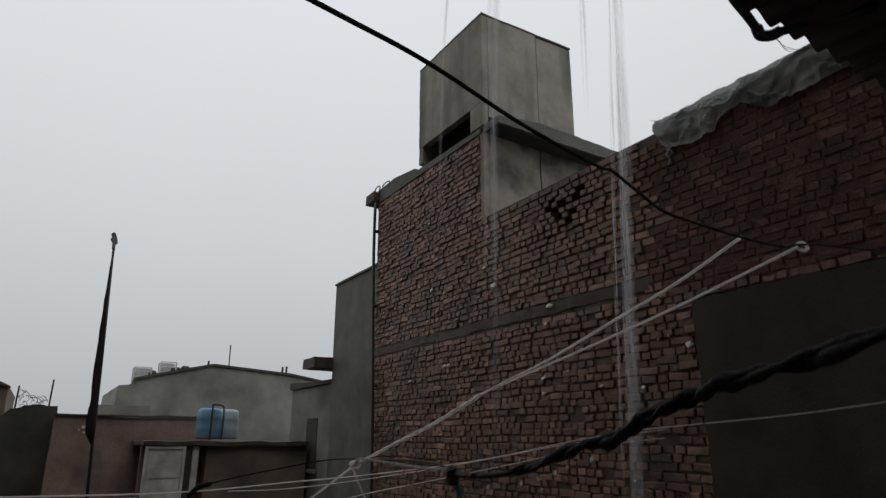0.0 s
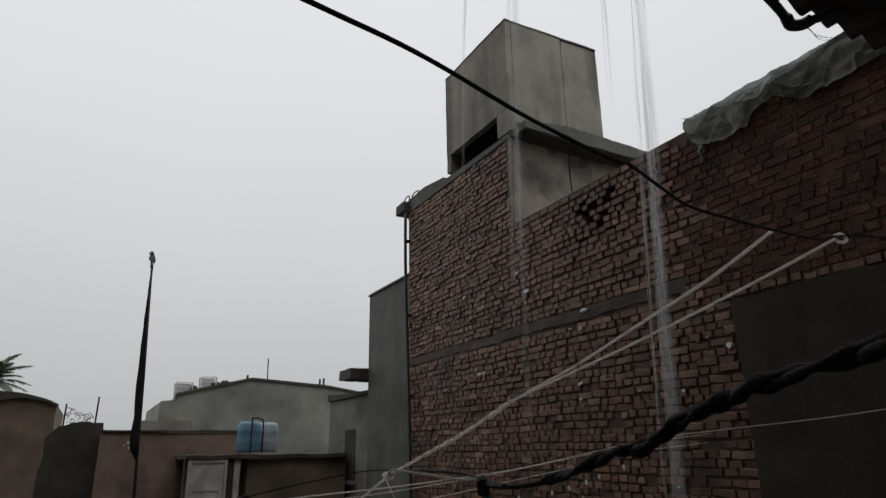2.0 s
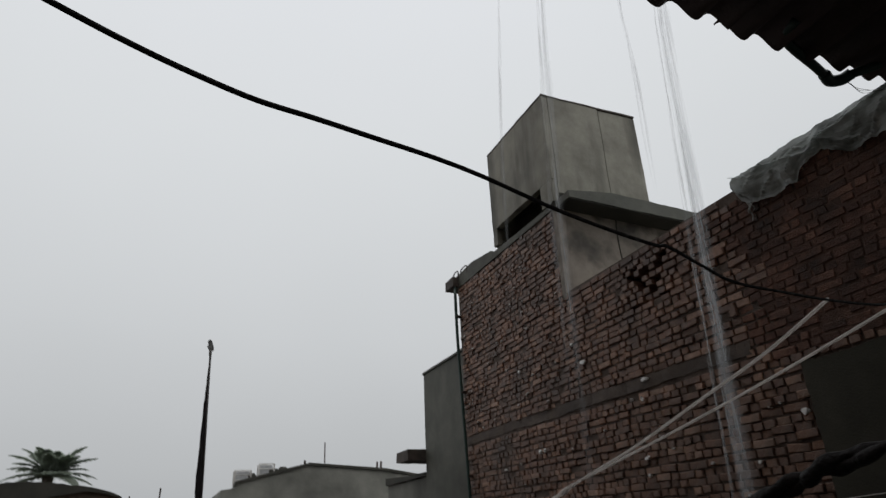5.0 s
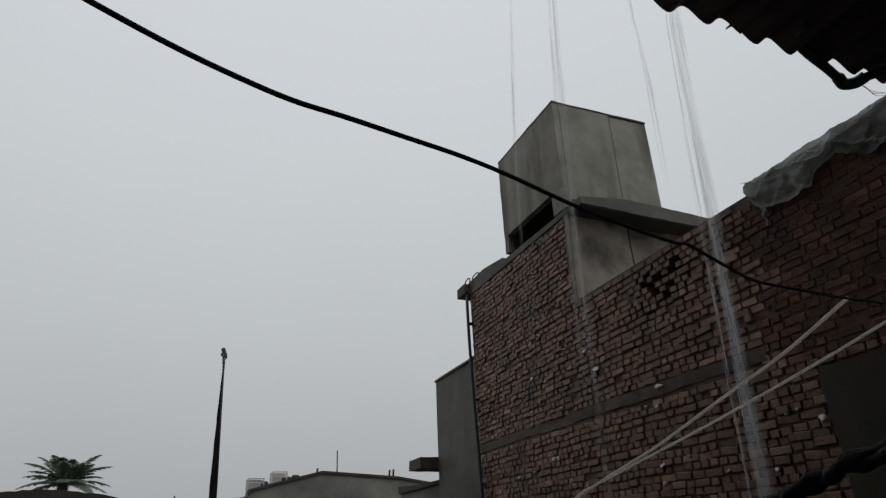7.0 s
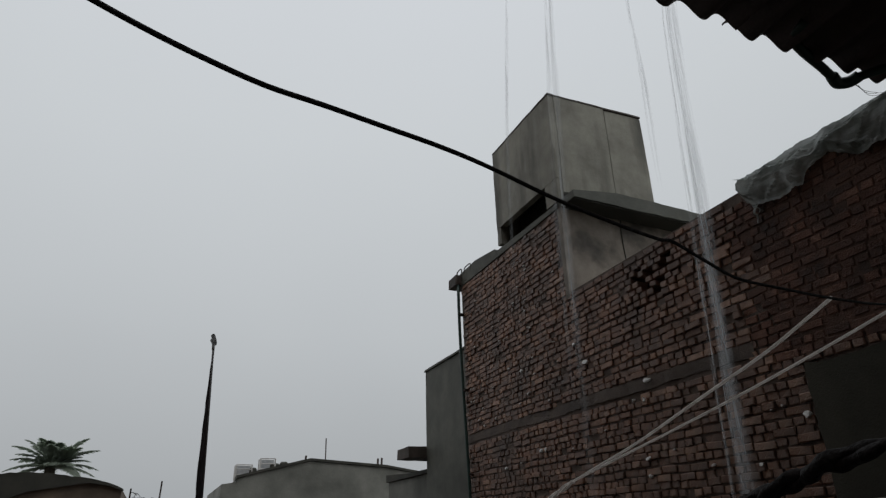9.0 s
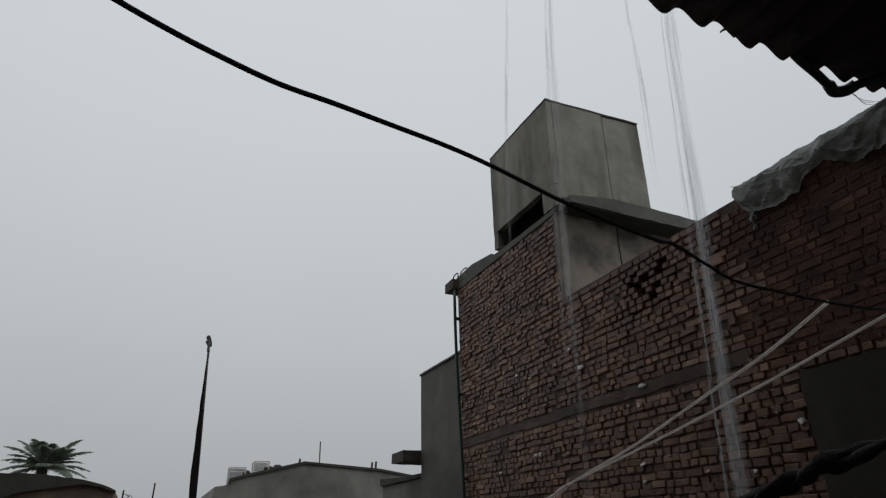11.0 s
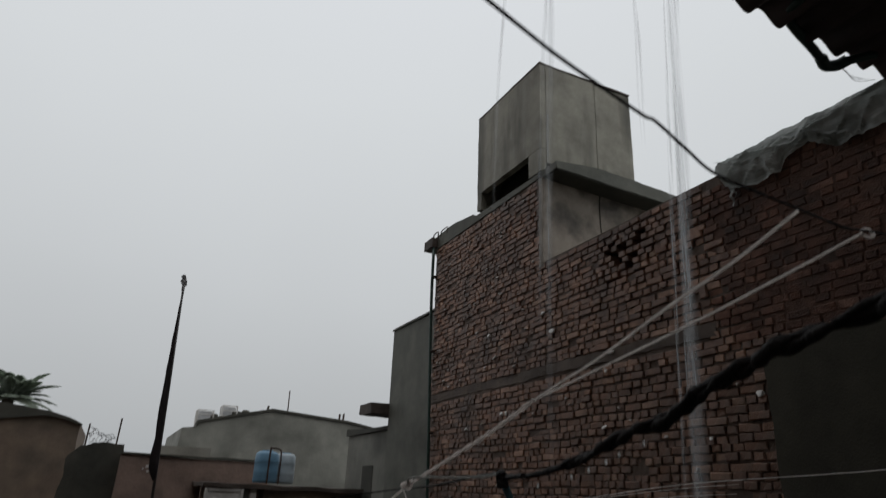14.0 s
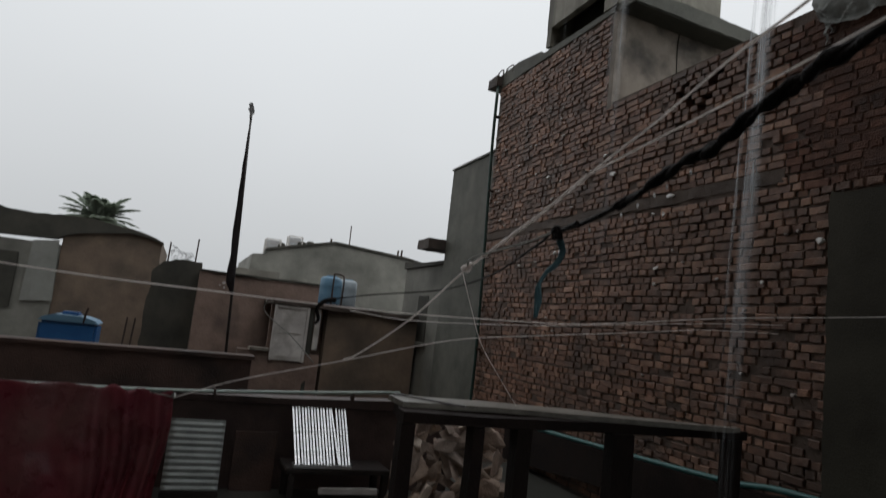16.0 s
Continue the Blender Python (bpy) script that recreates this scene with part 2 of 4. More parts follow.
white_drop = bpy.data.materials.new("water_drop")
white_drop.use_nodes = True
_b = white_drop.node_tree.nodes["Principled BSDF"]
_b.inputs["Base Color"].default_value = (1, 1, 1, 1)
_b.inputs["Transmission Weight"].default_value = 1.0
_b.inputs["Roughness"].default_value, _b.inputs["IOR"].default_value = 0.02, 1.33
# mostly plain white, in place of the bright sky refracted by a drop
_b.inputs["Transmission Weight"].default_value = 0.35


# ---- builders ----
def mesh_of(bm, name, material, smooth=False):
    me = bpy.data.meshes.new(name)
    bmesh.ops.recalc_face_normals(bm, faces=bm.faces[:])
    bm.to_mesh(me)
    bm.free()
    me.materials.append(material)
    if smooth:
        me.shade_smooth()
    return me


def part(name, bm, material, parent=None, label="", smooth=False):
    ob = new(name, mesh_of(bm, name, material, smooth))
    if parent:
        ob.parent = parent
        ob.matrix_parent_inverse = parent.matrix_basis.inverted()
    return tagged(ob, label)


def thing(name, place, label, category, group="", kind=""):
    ob = new(name)
    ob.empty_display_size = 0.1
    ob.matrix_basis = pose(*place)
    return tagged(ob, label, category, group, kind)


def block(lo, hi, bevel=0.0, bm=None, wobble=0.0):
    bm = bm or bmesh.new()
    vs = bmesh.ops.create_cube(bm, size=1)["verts"]
    for v in vs:
        v.co = Vector([lo[k] + (v.co[k] + 0.5) * (hi[k] - lo[k]) + random.uniform(-wobble, wobble) for k in range(3)])
    if bevel:
        es = list({e for v in vs for e in v.link_edges})
        bmesh.ops.bevel(bm, geom=es, offset=bevel, segments=2, affect="EDGES")
    return bm


def rough_block(lo, hi, step=0.15, amount=0.006, bm=None):
    """A block with worn, slightly uneven edges and faces."""
    bm = bm or bmesh.new()
    vs = bmesh.ops.create_cube(bm, size=1)["verts"]
    for v in vs:
        v.co = Vector([lo[k] + (v.co[k] + 0.5) * (hi[k] - lo[k]) for k in range(3)])
    for k in range(3):
        for i in range(1, min(60, int((hi[k] - lo[k]) / step)) + 1):
            at = lo[k] + (hi[k] - lo[k]) * i / (int((hi[k] - lo[k]) / step) + 1)
            co, no = Vector((0, 0, 0)), Vector((0, 0, 0))
            co[k], no[k] = at, 1
            bmesh.ops.bisect_plane(bm, geom=bm.verts[:] + bm.edges[:] + bm.faces[:], plane_co=co, plane_no=no)
    for v in bm.verts:
        v.co += noise.noise_vector(v.co * 3.1) * amount + noise.noise_vector(v.co * 11) * amount * 0.6
    return bm


def prism(outline, axis, a, b, bm=None):
    """Extrudes a 2D outline (in the two other axes) from a to b along an axis."""
    bm = bm or bmesh.new()
    def at(p, d):
        return {"x": (d, p[0], p[1]), "y": (p[0], d, p[1]), "z": (p[0], p[1], d)}[axis]
    va, vb = [bm.verts.new(at(p, a)) for p in outline], [bm.verts.new(at(p, b)) for p in outline]
    bm.faces.new(va)
    bm.faces.new(vb[::-1])
    for i in range(len(outline)):
        j = (i + 1) % len(outline)
        bm.faces.new((va[i], va[j], vb[j], vb[i]))
    return bm


def ragged(outline, step, amount, seed):
    """The outline with its edges broken up and worn."""
    out = []
    for i, p in enumerate(outline):
        a, b = Vector((*p, 0)), Vector((*outline[(i + 1) % len(outline)], 0))
        n = max(1, min(60, int((b - a).length / step)))
        for k in range(n):
            q = a.lerp(b, k / n)
            if k or i:
                q += noise.noise_vector((q.x * 5, q.y * 5, seed)) * amount + noise.noise_vector((q.x * 19, q.y * 19, seed)) * amount * 0.6
            out.append((q.x, q.y))
    return out


def smooth_line(points, n):
    """Catmull-Rom points through the given ones."""
    ps = [Vector(p) for p in points]
    ps = [2 * ps[0] - ps[1], *ps, 2 * ps[-1] - ps[-2]]
    out = []
    for i in range(1, len(ps) - 2):
        for k in range(n):
            u = k / n
            a, b, c, d = ps[i - 1:i + 3]
            out.append(0.5 * (2 * b + (c - a) * u + (2 * a - 5 * b + 4 * c - d) * u * u + (3 * b - a - 3 * c + d) * u ** 3))
    return [*out, ps[-2]]


def tube(points, radius, sides=8, bm=None, caps=True, flat=1.0):
    """A tube along points; radius: a number or a function of 0..1."""
    bm = bm or bmesh.new()
    rings, up = [], Vector((0.13, 0.21, 0.97)).normalized()
    pts = [Vector(p) for p in points]
    for i, p in enumerate(pts):
        ahead = (pts[min(i + 1, len(pts) - 1)] - pts[max(i - 1, 0)]).normalized()
        s = ahead.cross(up)
        if s.length < 0.05:
            s = ahead.cross(Vector((1, 0, 0)))
        s.normalize()
        u = s.cross(ahead)
        r = radius(i / (len(pts) - 1)) if callable(radius) else radius
        rings.append([bm.verts.new(p + (s * math.cos(2 * math.pi * k / sides) + u * math.sin(2 * math.pi * k / sides) * flat) * r) for k in range(sides)])
    for a, b in zip(rings, rings[1:]):
        for k in range(sides):
            bm.faces.new((a[k], a[(k + 1) % sides], b[(k + 1) % sides], b[k]))
    if caps:
        bm.faces.new(rings[0][::-1])
        bm.faces.new(rings[-1])
    return bm


def twisted(points, offset, radius, turns, phase, n=8, sides=7, bm=None):
    """One strand wound round a line."""
    line = smooth_line(points, n)
    out, up = [], Vector((0, 0, 1))
    for i, p in enumerate(line):
        ahead = (line[min(i + 1, len(line) - 1)] - line[max(i - 1, 0)]).normalized()
        s = ahead.cross(up).normalized()
        u = s.cross(ahead)
        a = phase + 2 * math.pi * turns * i / (len(line) - 1)
        out.append(p + (s * math.cos(a) + u * math.sin(a)) * offset)
    return tube(out, radius, sides, bm)


def wave_sheet(width, length, pitch, depth, thick=0.004, per=8, bend=0.0):
    """A corrugated sheet: waves across x, ridges along y, centred at 0."""
    bm = bmesh.new()
    n = max(8, int(width / pitch * per))
    rows = 8
    def grid(off):
        return [[bm.verts.new((-width / 2 + width * i / n, -length / 2 + length * j / rows,
                               depth / 2 * math.sin(2 * math.pi * (width * i / n) / pitch) + off + bend * math.sin(math.pi * j / rows)))
                 for i in range(n + 1)] for j in range(rows + 1)]
    top, low = grid(thick / 2), grid(-thick / 2)
    for j in range(rows):
        for i in range(n):
            bm.faces.new((top[j][i], top[j][i + 1], top[j + 1][i + 1], top[j + 1][i]))
            bm.faces.new((low[j][i], low[j + 1][i], low[j + 1][i + 1], low[j][i + 1]))
    for j in range(rows):
        for c in (0, n):
            bm.faces.new((top[j][c], top[j + 1][c], low[j + 1][c], low[j][c]))
    for i in range(n):
        for r in (0, rows):
            bm.faces.new((top[r][i], top[r][i + 1], low[r][i + 1], low[r][i]))
    return bm


# ---- setting ----
GROUND = -6.5
bm = bmesh.new()
bmesh.ops.create_grid(bm, x_segments=60, y_segments=60, size=2500)
for v in bm.verts:
    v.co.z = GROUND
tagged(part("ground", bm, earth), "wet brown earth far below the roofs", "ground", kind="structure")

tagged(part("floor", rough_block((-4.0, -3.2, -0.25), (3.79, 6.6, 0.0), 0.5, 0.006), concrete_floor), "wet grey cement floor of the roof terrace", "floor", kind="structure")
tagged(part("terrace_base", block((-3.95, -3.15, GROUND), (3.77, 6.55, -0.26)), far_brown), "plain rendered storeys under the roof terrace", "wall", kind="structure")
# unseen walls added behind and beside the porch to hold light back
tagged(part("wall_south", block((-2.8, -3.2, 0.004), (3.79, -3.0, 3.2)), shade), "unseen dark wall added to close the porch at the back", "wall", kind="structure")
tagged(part("wall_west", block((-2.8, -2.996, 0.004), (-2.6, 0.7, 5.0)), shade), "unseen dark side wall added to block light at the porch", "wall", kind="structure")

# out-of-view block, sized to shade the lower part of the brick wall
tagged(part("blocker_west", block((-7.5, -3.2, GROUND), (-4.05, 11.0, 15.0)), far_brown), "unseen plain block beside the terrace, added to cut sky light", "wall", kind="structure")

# out-of-view block, added to darken the brick wall near the porch
tagged(part("blocker_upper", block((-2.8, 0.30, 3.45), (3.79, 0.50, 13.0)), shade), "unseen dark block above the porch roof, added to cut sky light", "wall", kind="structure")

# the tall brick house: its long wall faces the terrace in the plane x = WALL
WALL, COURSE, LONG, JOINT = 3.8, 0.061, 0.188, 0.0075
PARAPET, TOWER_TOP, END, TOWER = 3.945, 4.97, 8.12, 5.44
house = thing("brick_house", (WALL, 5.0, GROUND), "tall wet brick house with a cement stair tower and rooftop tank", "house")
VENT = (3.80, 4.48, 3.40, 3.83)      # y and z of the pierced brickwork
for a, b, c, d in ((0.0, VENT[0], GROUND, PARAPET - 0.02), (VENT[1], TOWER, GROUND, PARAPET - 0.02), (VENT[0], VENT[1], GROUND, VENT[2]), (VENT[0], VENT[1], VENT[3], PARAPET - 0.02)):
    part("wall", rough_block((WALL + 0.0145, a, c), (WALL + 0.24, b, d), 0.4, 0.003), mortar, house, "dark wet mortar behind the brick face")
part("vent_back", block((WALL + 0.135, VENT[0], VENT[2]), (WALL + 0.24, VENT[1], VENT[3])), far_dark, house, "dark hollow behind the pierced bricks")
part("wall", rough_block((WALL + 0.0145, TOWER + 0.002, GROUND), (WALL + 0.24, END, TOWER_TOP), 0.4, 0.006), mortar, house)
part("wall", block((WALL + 0.242, 0.0, GROUND), (7.5, 8.1, 3.05)), cement, house, "plain grey body of the house")
part("smear", prism(ragged([(0.05, 2.60), (2.9, 2.60), (3.0, 2.9), (3.25, 3.3), (3.2, 3.7), (3.0, 3.93), (0.05, 3.93)], 0.045, 0.10, 9), "x", WALL + 0.0065, WALL + 0.02), smeared_mortar, house, "brown mortar smeared over the bricks near the porch")
part("band", rough_block((WALL + 0.004, 3.25, 2.705), (WALL + 0.03, END, 2.805), 0.06, 0.014), brown_band, house, "rough dark cement band between the storeys")
part("plaster_panel", prism(ragged([(0.02, 0.01), (2.885, 0.01), (2.885, 2.555), (0.02, 2.555)], 0.05, 0.02, 2), "x", WALL - 0.028, WALL + 0.02), plaster_green, house, "olive grey cement plaster, wet and stained")
# stair tower behind the parapet
part("tower_wall", rough_block((WALL + 0.012, TOWER - 0.035, 3.06), (6.2, TOWER - 0.001, 4.935), 0.3, 0.005), tower_cement, house, "stained grey cement wall with a vertical crack")
part("tower_wall", block((WALL + 0.245, TOWER + 0.002, 3.06), (6.2, END - 0.02, 4.96)), cement, house)
part("pilaster", rough_block((WALL - 0.006, TOWER - 0.058, 3.86), (WALL + 0.10, TOWER + 0.02, 4.93), 0.07, 0.008), tower_cement, house, "wet plaster strip at the corner")
part("crack", tube([(4.625 + 0.02 * math.sin(z * 5) + (z - 4.3) * 0.02, TOWER - 0.037, z) for z in np.linspace(3.9, 4.92, 12)], 0.008, 5), far_dark, house, "dark vertical crack")
# dark plate holds the shade under the slab in its colour
part("soffit", prism([(WALL + 0.03, 4.950), (4.4, 4.930), (5.70, 4.896), (5.70, 4.884), (4.4, 4.918), (WALL + 0.03, 4.938)], "y", 5.155, TOWER - 0.036), far_dark, house, "wet stained underside of the slab, its shade put in the colour")
part("roof_slab", block((WALL + 0.4, 5.66, 5.0), (5.75, END - 0.3, 5.15)), cement, house)
part("roof_slab", prism(ragged([(WALL + 0.02, 4.952), (4.4, 4.932), (5.75, 4.898), (5.75, 5.05), (5.26, 5.065), (4.4, 5.10), (WALL + 0.02, 5.03)], 0.09, 0.012, 7), "y", 5.14, 5.655), cement, house, "grey concrete slab with a crumbled edge")
part("wall_cap", prism([(TOWER + 0.02, 4.95), (END + 0.02, 4.95), (END + 0.02, 5.15), (7.6, 5.17), (7.0, 5.09), (6.92, 5.04), (TOWER + 0.02, 5.01)], "x", WALL - 0.004, WALL + 0.23), cement, house, "rough grey mortar cap")
part("corner_ledge", rough_block((WALL - 0.09, END - 0.05, 4.97), (WALL + 0.24, END + 0.24, 5.12), 0.06, 0.012), band_cement, house, "broken concrete ledge at the corner")
for k, (a, b) in enumerate((((3.75, 8.12, 5.08), (3.75, 7.98, 5.17)), ((3.8, 7.97, 5.10), (3.8, 7.78, 5.19)))):
    pts = [a, (a[0], a[1], b[2]), (b[0], b[1], b[2]), (b[0], b[1], b[2] - 0.1)]
    part("bent_rod", tube(smooth_line(pts, 5), 0.009, 6), rusty_iron, house, "rusty bent iron rod")
part("end_wall", rough_block((WALL + 0.245, END - 0.018, GROUND), (7.5, END, 4.95), 0.6, 0.005), cement, house)

# concrete water tank on the tower, with a dark gap under its street side
tank = thing("water_tank", (4.5, 6.2, 5.15), "stained grey concrete water tank standing on the stair tower", "water tank")
TY0, TY1, TX1, TZ0, TZ1 = 5.41, 6.89, 5.2, 5.16, 6.5
part("panel", rough_block((WALL - 0.004, TY0, 5.33), (WALL + 0.08, TY1, TZ1), 0.14, 0.006), tank_cement, tank)
part("panel", rough_block((WALL - 0.002, TY0 + 0.004, 5.04), (WALL + 0.08, 5.66, 5.328), 0.1, 0.006), tank_cement, tank)
part("panel", rough_block((WALL - 0.002, 6.79, 5.09), (WALL + 0.08, TY1, 5.328), 0.1, 0.006), tank_cement, tank)
part("panel", rough_block((WALL + 0.082, TY0 - 0.006, TZ0), (4.62, TY0 + 0.07, TZ1 - 0.004), 0.14, 0.006), tank_cement, tank)
part("panel", rough_block((4.637, TY0 + 0.004, TZ0), (TX1, TY0 + 0.075, TZ1 - 0.012), 0.14, 0.006), tank_cement, tank)
part("panel", rough_block((TX1 - 0.08, TY0 + 0.08, TZ0), (TX1, TY1, TZ1 - 0.006), 0.2, 0.006), tank_cement, tank)
part("panel", rough_block((WALL + 0.084, TY1 - 0.08, TZ0), (TX1 - 0.084, TY1, TZ1 - 0.006), 0.2, 0.006), tank_cement, tank)
part("rim", rough_block((WALL - 0.008, TY0 - 0.01, TZ1 + 0.002), (WALL + 0.08, TY1, TZ1 + 0.024), 0.1, 0.006), band_cement, tank, "dark wet rim")
part("rim", rough_block((WALL + 0.082, TY0 - 0.01, TZ1 - 0.002), (TX1, TY0 + 0.07, TZ1 + 0.02), 0.1, 0.006), band_cement, tank, "dark wet rim")
part("lid", rough_block((WALL + 0.09, TY0 + 0.08, TZ1 - 0.09), (TX1 - 0.09, TY1 - 0.09, TZ1 - 0.02), 0.3, 0.004), tank_cement, tank)
part("base_slab", block((WALL + 0.5, 5.5, 5.152), (TX1 - 0.1, 6.8, 5.18)), band_cement, tank)
part("gap_back", block((WALL + 0.32, 5.5, 5.152), (WALL + 0.36, 6.8, 5.5)), far_dark, tank, "dark hollow under the tank")

# torn plastic sheet over the parapet: a crumpled flap on top and a limp skirt below it
def crumple(y, w, seed):
    """Sharp creases running down and across, for a stiff wet sheet."""
    a = 1 - abs(math.sin(7.3 * y + 2.6 * w + seed + 1.8 * noise.noise((y * 2.3, w * 1.5, seed))))
    b = 1 - abs(math.sin(15.0 * y - 4.4 * w + 2 * seed + 1.5 * noise.noise((y * 4, w * 3, seed + 3))))
    return 0.7 * a ** 3 + 0.3 * b ** 3 + 0.5 * noise.noise((y * 9, w * 4, seed))

def sheet_layer(bm, rows, nv):
    grid = [[bm.verts.new(p) for p in row] for row in rows]
    for a, b in zip(grid, grid[1:]):
        for j in range(nv):
            bm.faces.new((a[j], a[j + 1], b[j + 1], b[j]))

bm = bmesh.new()
skirt, flap = [], []
for i in range(191):
    y = 3.055 - 1.92 * i / 190
    top = 4.006 + 0.012 * noise.noise((y * 2.2, 0, 3)) + 0.014 * noise.noise((y * 9, 1, 3)) + 0.006 * noise.noise((y * 27, 1, 3))
    low = float(np.interp(y, (1.15, 1.80, 2.00, 2.15, 2.25, 2.33, 2.41, 2.51, 2.55, 2.73, 2.86, 2.97, 3.02, 3.055), (3.73, 3.735, 3.715, 3.712, 3.78, 3.835, 3.826, 3.785, 3.712, 3.708, 3.72, 3.76, 3.81, 3.88)))
    low += 0.010 * noise.noise((y * 14, 5, 0)) + 0.010 * noise.noise((y * 37, 5, 0))
    row = []
    for j in range(15):
        w = j / 14
        belly = 0.022 * math.sin(math.pi * min(1, w * 1.15))
        row.append(Vector((WALL - 0.022 - belly - 0.042 * crumple(y, w, 1.0) * (0.35 + 0.65 * w), y + 0.015 * noise.noise((y * 5, w * 3, 8)), top - 0.012 + (low - top) * w)))
    skirt.append(row)
    reach = float(np.interp(y, (1.15, 1.9, 2.1, 2.25, 2.42, 2.5, 2.62, 2.8, 2.95, 3.055), (0.05, 0.05, 0.07, 0.10, 0.16, 0.15, 0.10, 0.07, 0.05, 0.02))) + 0.02 * noise.noise((y * 11, 2, 2)) + 0.008 * noise.noise((y * 40, 2, 2))
    row = [Vector((WALL + 0.045, y, top - 0.05)), Vector((WALL + 0.042, y, top - 0.02))]
    for j in range(10):
        w = j / 9
        row.append(Vector((WALL + 0.03 - 0.085 * w ** 0.7 - 0.036 * crumple(y, w * 0.6, 4.0) * (0.3 + w), y + 0.02 * w * noise.noise((y * 6, 0, 5)), top + 0.006 * crumple(y, 0.2, 6.0) - max(0.012, reach) * w)))
    flap.append(row)
sheet_layer(bm, skirt, 14)
sheet_layer(bm, flap, 11)
for y, length, w in ((2.955, 0.17, 0.020), (2.925, 0.10, 0.012), (2.60, 0.05, 0.012)):
    rag = [[Vector((WALL - 0.03 + 0.012 * math.sin(k * 1.3), y + q * w * (1 - k / 9) + 0.006 * math.sin(k * 2.1), 3.76 - length * k / 8)) for q in (-1, 0, 1)] for k in range(9)]
    sheet_layer(bm, rag, 2)
bmesh.ops.solidify(bm, geom=bm.faces[:], thickness=0.002)
tagged(part("plastic_sheet", bm, plastic_sheet), "torn grey plastic sheet draped over the brick parapet", "plastic sheet")
bm = tube(smooth_line([(WALL + 0.02, 3.07, 3.985), (WALL + 0.02, 2.6, 3.99), (WALL + 0.02, 1.9, 3.988), (WALL + 0.02, 1.2, 3.995)], 6), 0.008, 7)
tagged(part("edge_pole", bm, dark_wood), "thin dark pole lying along the parapet under the sheet", "pole")

# green rain pipe at the far corner of the brick wall
drain = thing("drain_pipe", (3.75, 8.03, 0), "thin green drain pipe fixed to the corner of the brick wall", "pipe")
part("pipe", tube(smooth_line([(3.745, 8.10, 4.98), (3.742, 8.09, 4.2), (3.75, 8.05, 3.2), (3.745, 7.97, 2.2), (3.75, 7.93, 1.0), (3.745, 7.95, 0.0), (3.745, 7.95, -3)], 4), 0.022, 8), green_pipe, drain, "", True)
for z in (4.5, 3.4, 2.3, 1.2):
    yy = 8.10 - (4.98 - z) * 0.045
    part("bracket", block((3.735, yy - 0.04, z - 0.012), (3.81, yy + 0.04, z + 0.012), 0.004), rusty_iron, drain)

# low pipe along the foot of the brick wall
low = thing("low_pipe", (3.72, 4.0, 0.5), "turquoise plastic pipe running along the brick wall", "pipe")
part("pipe", tube(smooth_line([(3.70, 6.7, 0.448), (3.70, 6.35, 0.462), (3.70, 4.9, 0.518), (3.70, 4.6, 0.528), (3.70, 3.5, 0.583), (3.70, 2.95, 0.640), (3.70, 1.2, 0.655)], 5), 0.022, 8), teal_pipe, low, "", True)
for y in (6.0, 4.9, 3.8, 3.1):
    z = float(np.interp(y, (3.5, 4.9, 6.35), (0.583, 0.518, 0.462)))
    part("bracket", block((3.675, y - 0.015, z - 0.03), (3.79, y + 0.015, z - 0.018), 0.004), rusty_iron, low)

kerb = [(6.75, 0.02), (6.75, 0.43), (6.35, 0.44), (4.9, 0.495), (3.5, 0.56), (2.9, 0.615), (1.2, 0.63), (1.2, 0.30), (2.9, 0.28), (4.87, 0.19), (6.275, 0.06)]
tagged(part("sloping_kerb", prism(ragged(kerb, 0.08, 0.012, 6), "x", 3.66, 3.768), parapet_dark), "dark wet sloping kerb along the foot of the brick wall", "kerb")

# neighbours in line with the brick house
nb = thing("grey_house", (4.5, 9.0, GROUND), "plain grey rendered house beside the brick house", "house")
part("wall", rough_block((3.85, 8.13, GROUND), (7.5, 9.72, 4.02), 0.5, 0.012), cement, nb)
part("coping", rough_block((3.83, 8.13, 4.03), (4.2, 9.74, 4.06), 0.2, 0.01), cement, nb)
part("ledge", rough_block((3.55, 9.73, 2.70), (4.3, 10.25, 2.86), 0.1, 0.012), band_cement, nb, "projecting dark concrete ledge")
nb2 = thing("low_grey_house", (4.5, 10.8, GROUND), "lower grey rendered house with two small dark windows", "house")
part("wall", rough_block((3.9, 9.73, GROUND), (7.5, 11.75, 2.47), 0.5, 0.012), far_grey, nb2)
part("coping", prism([(9.73, 2.475), (11.78, 2.475), (11.78, 2.6), (10.6, 2.54), (9.73, 2.53)], "x", 3.86, 4.3), far_dark, nb2, "dark weathered coping")
for y0, z0, z1 in ((10.35, 1.15, 1.95), (10.95, 0.2, 1.0)):
    win = part("window", block((3.885, y0, z0), (3.91, y0 + 0.5, z1), 0.004), far_dark, nb2, "dark shuttered window")
    part("sill", block((3.84, y0 - 0.06, z0 - 0.06), (3.9, y0 + 0.56, z0 - 0.005), 0.006), far_grey, win)

# ---- porch roof over the camera ----
porch = thing("porch_roof", (2.1, -1.0, 3.0), "dark corrugated sheet roof of the porch, dripping at its edge", "roof")
PITCH = 0.15
for k in range(3):
    w = 1.15
    x = 3.78 - w / 2 - k * (w - 0.03)
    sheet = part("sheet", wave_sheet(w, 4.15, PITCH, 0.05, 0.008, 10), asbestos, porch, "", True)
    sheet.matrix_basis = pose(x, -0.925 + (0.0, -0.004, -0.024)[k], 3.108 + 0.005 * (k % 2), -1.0)
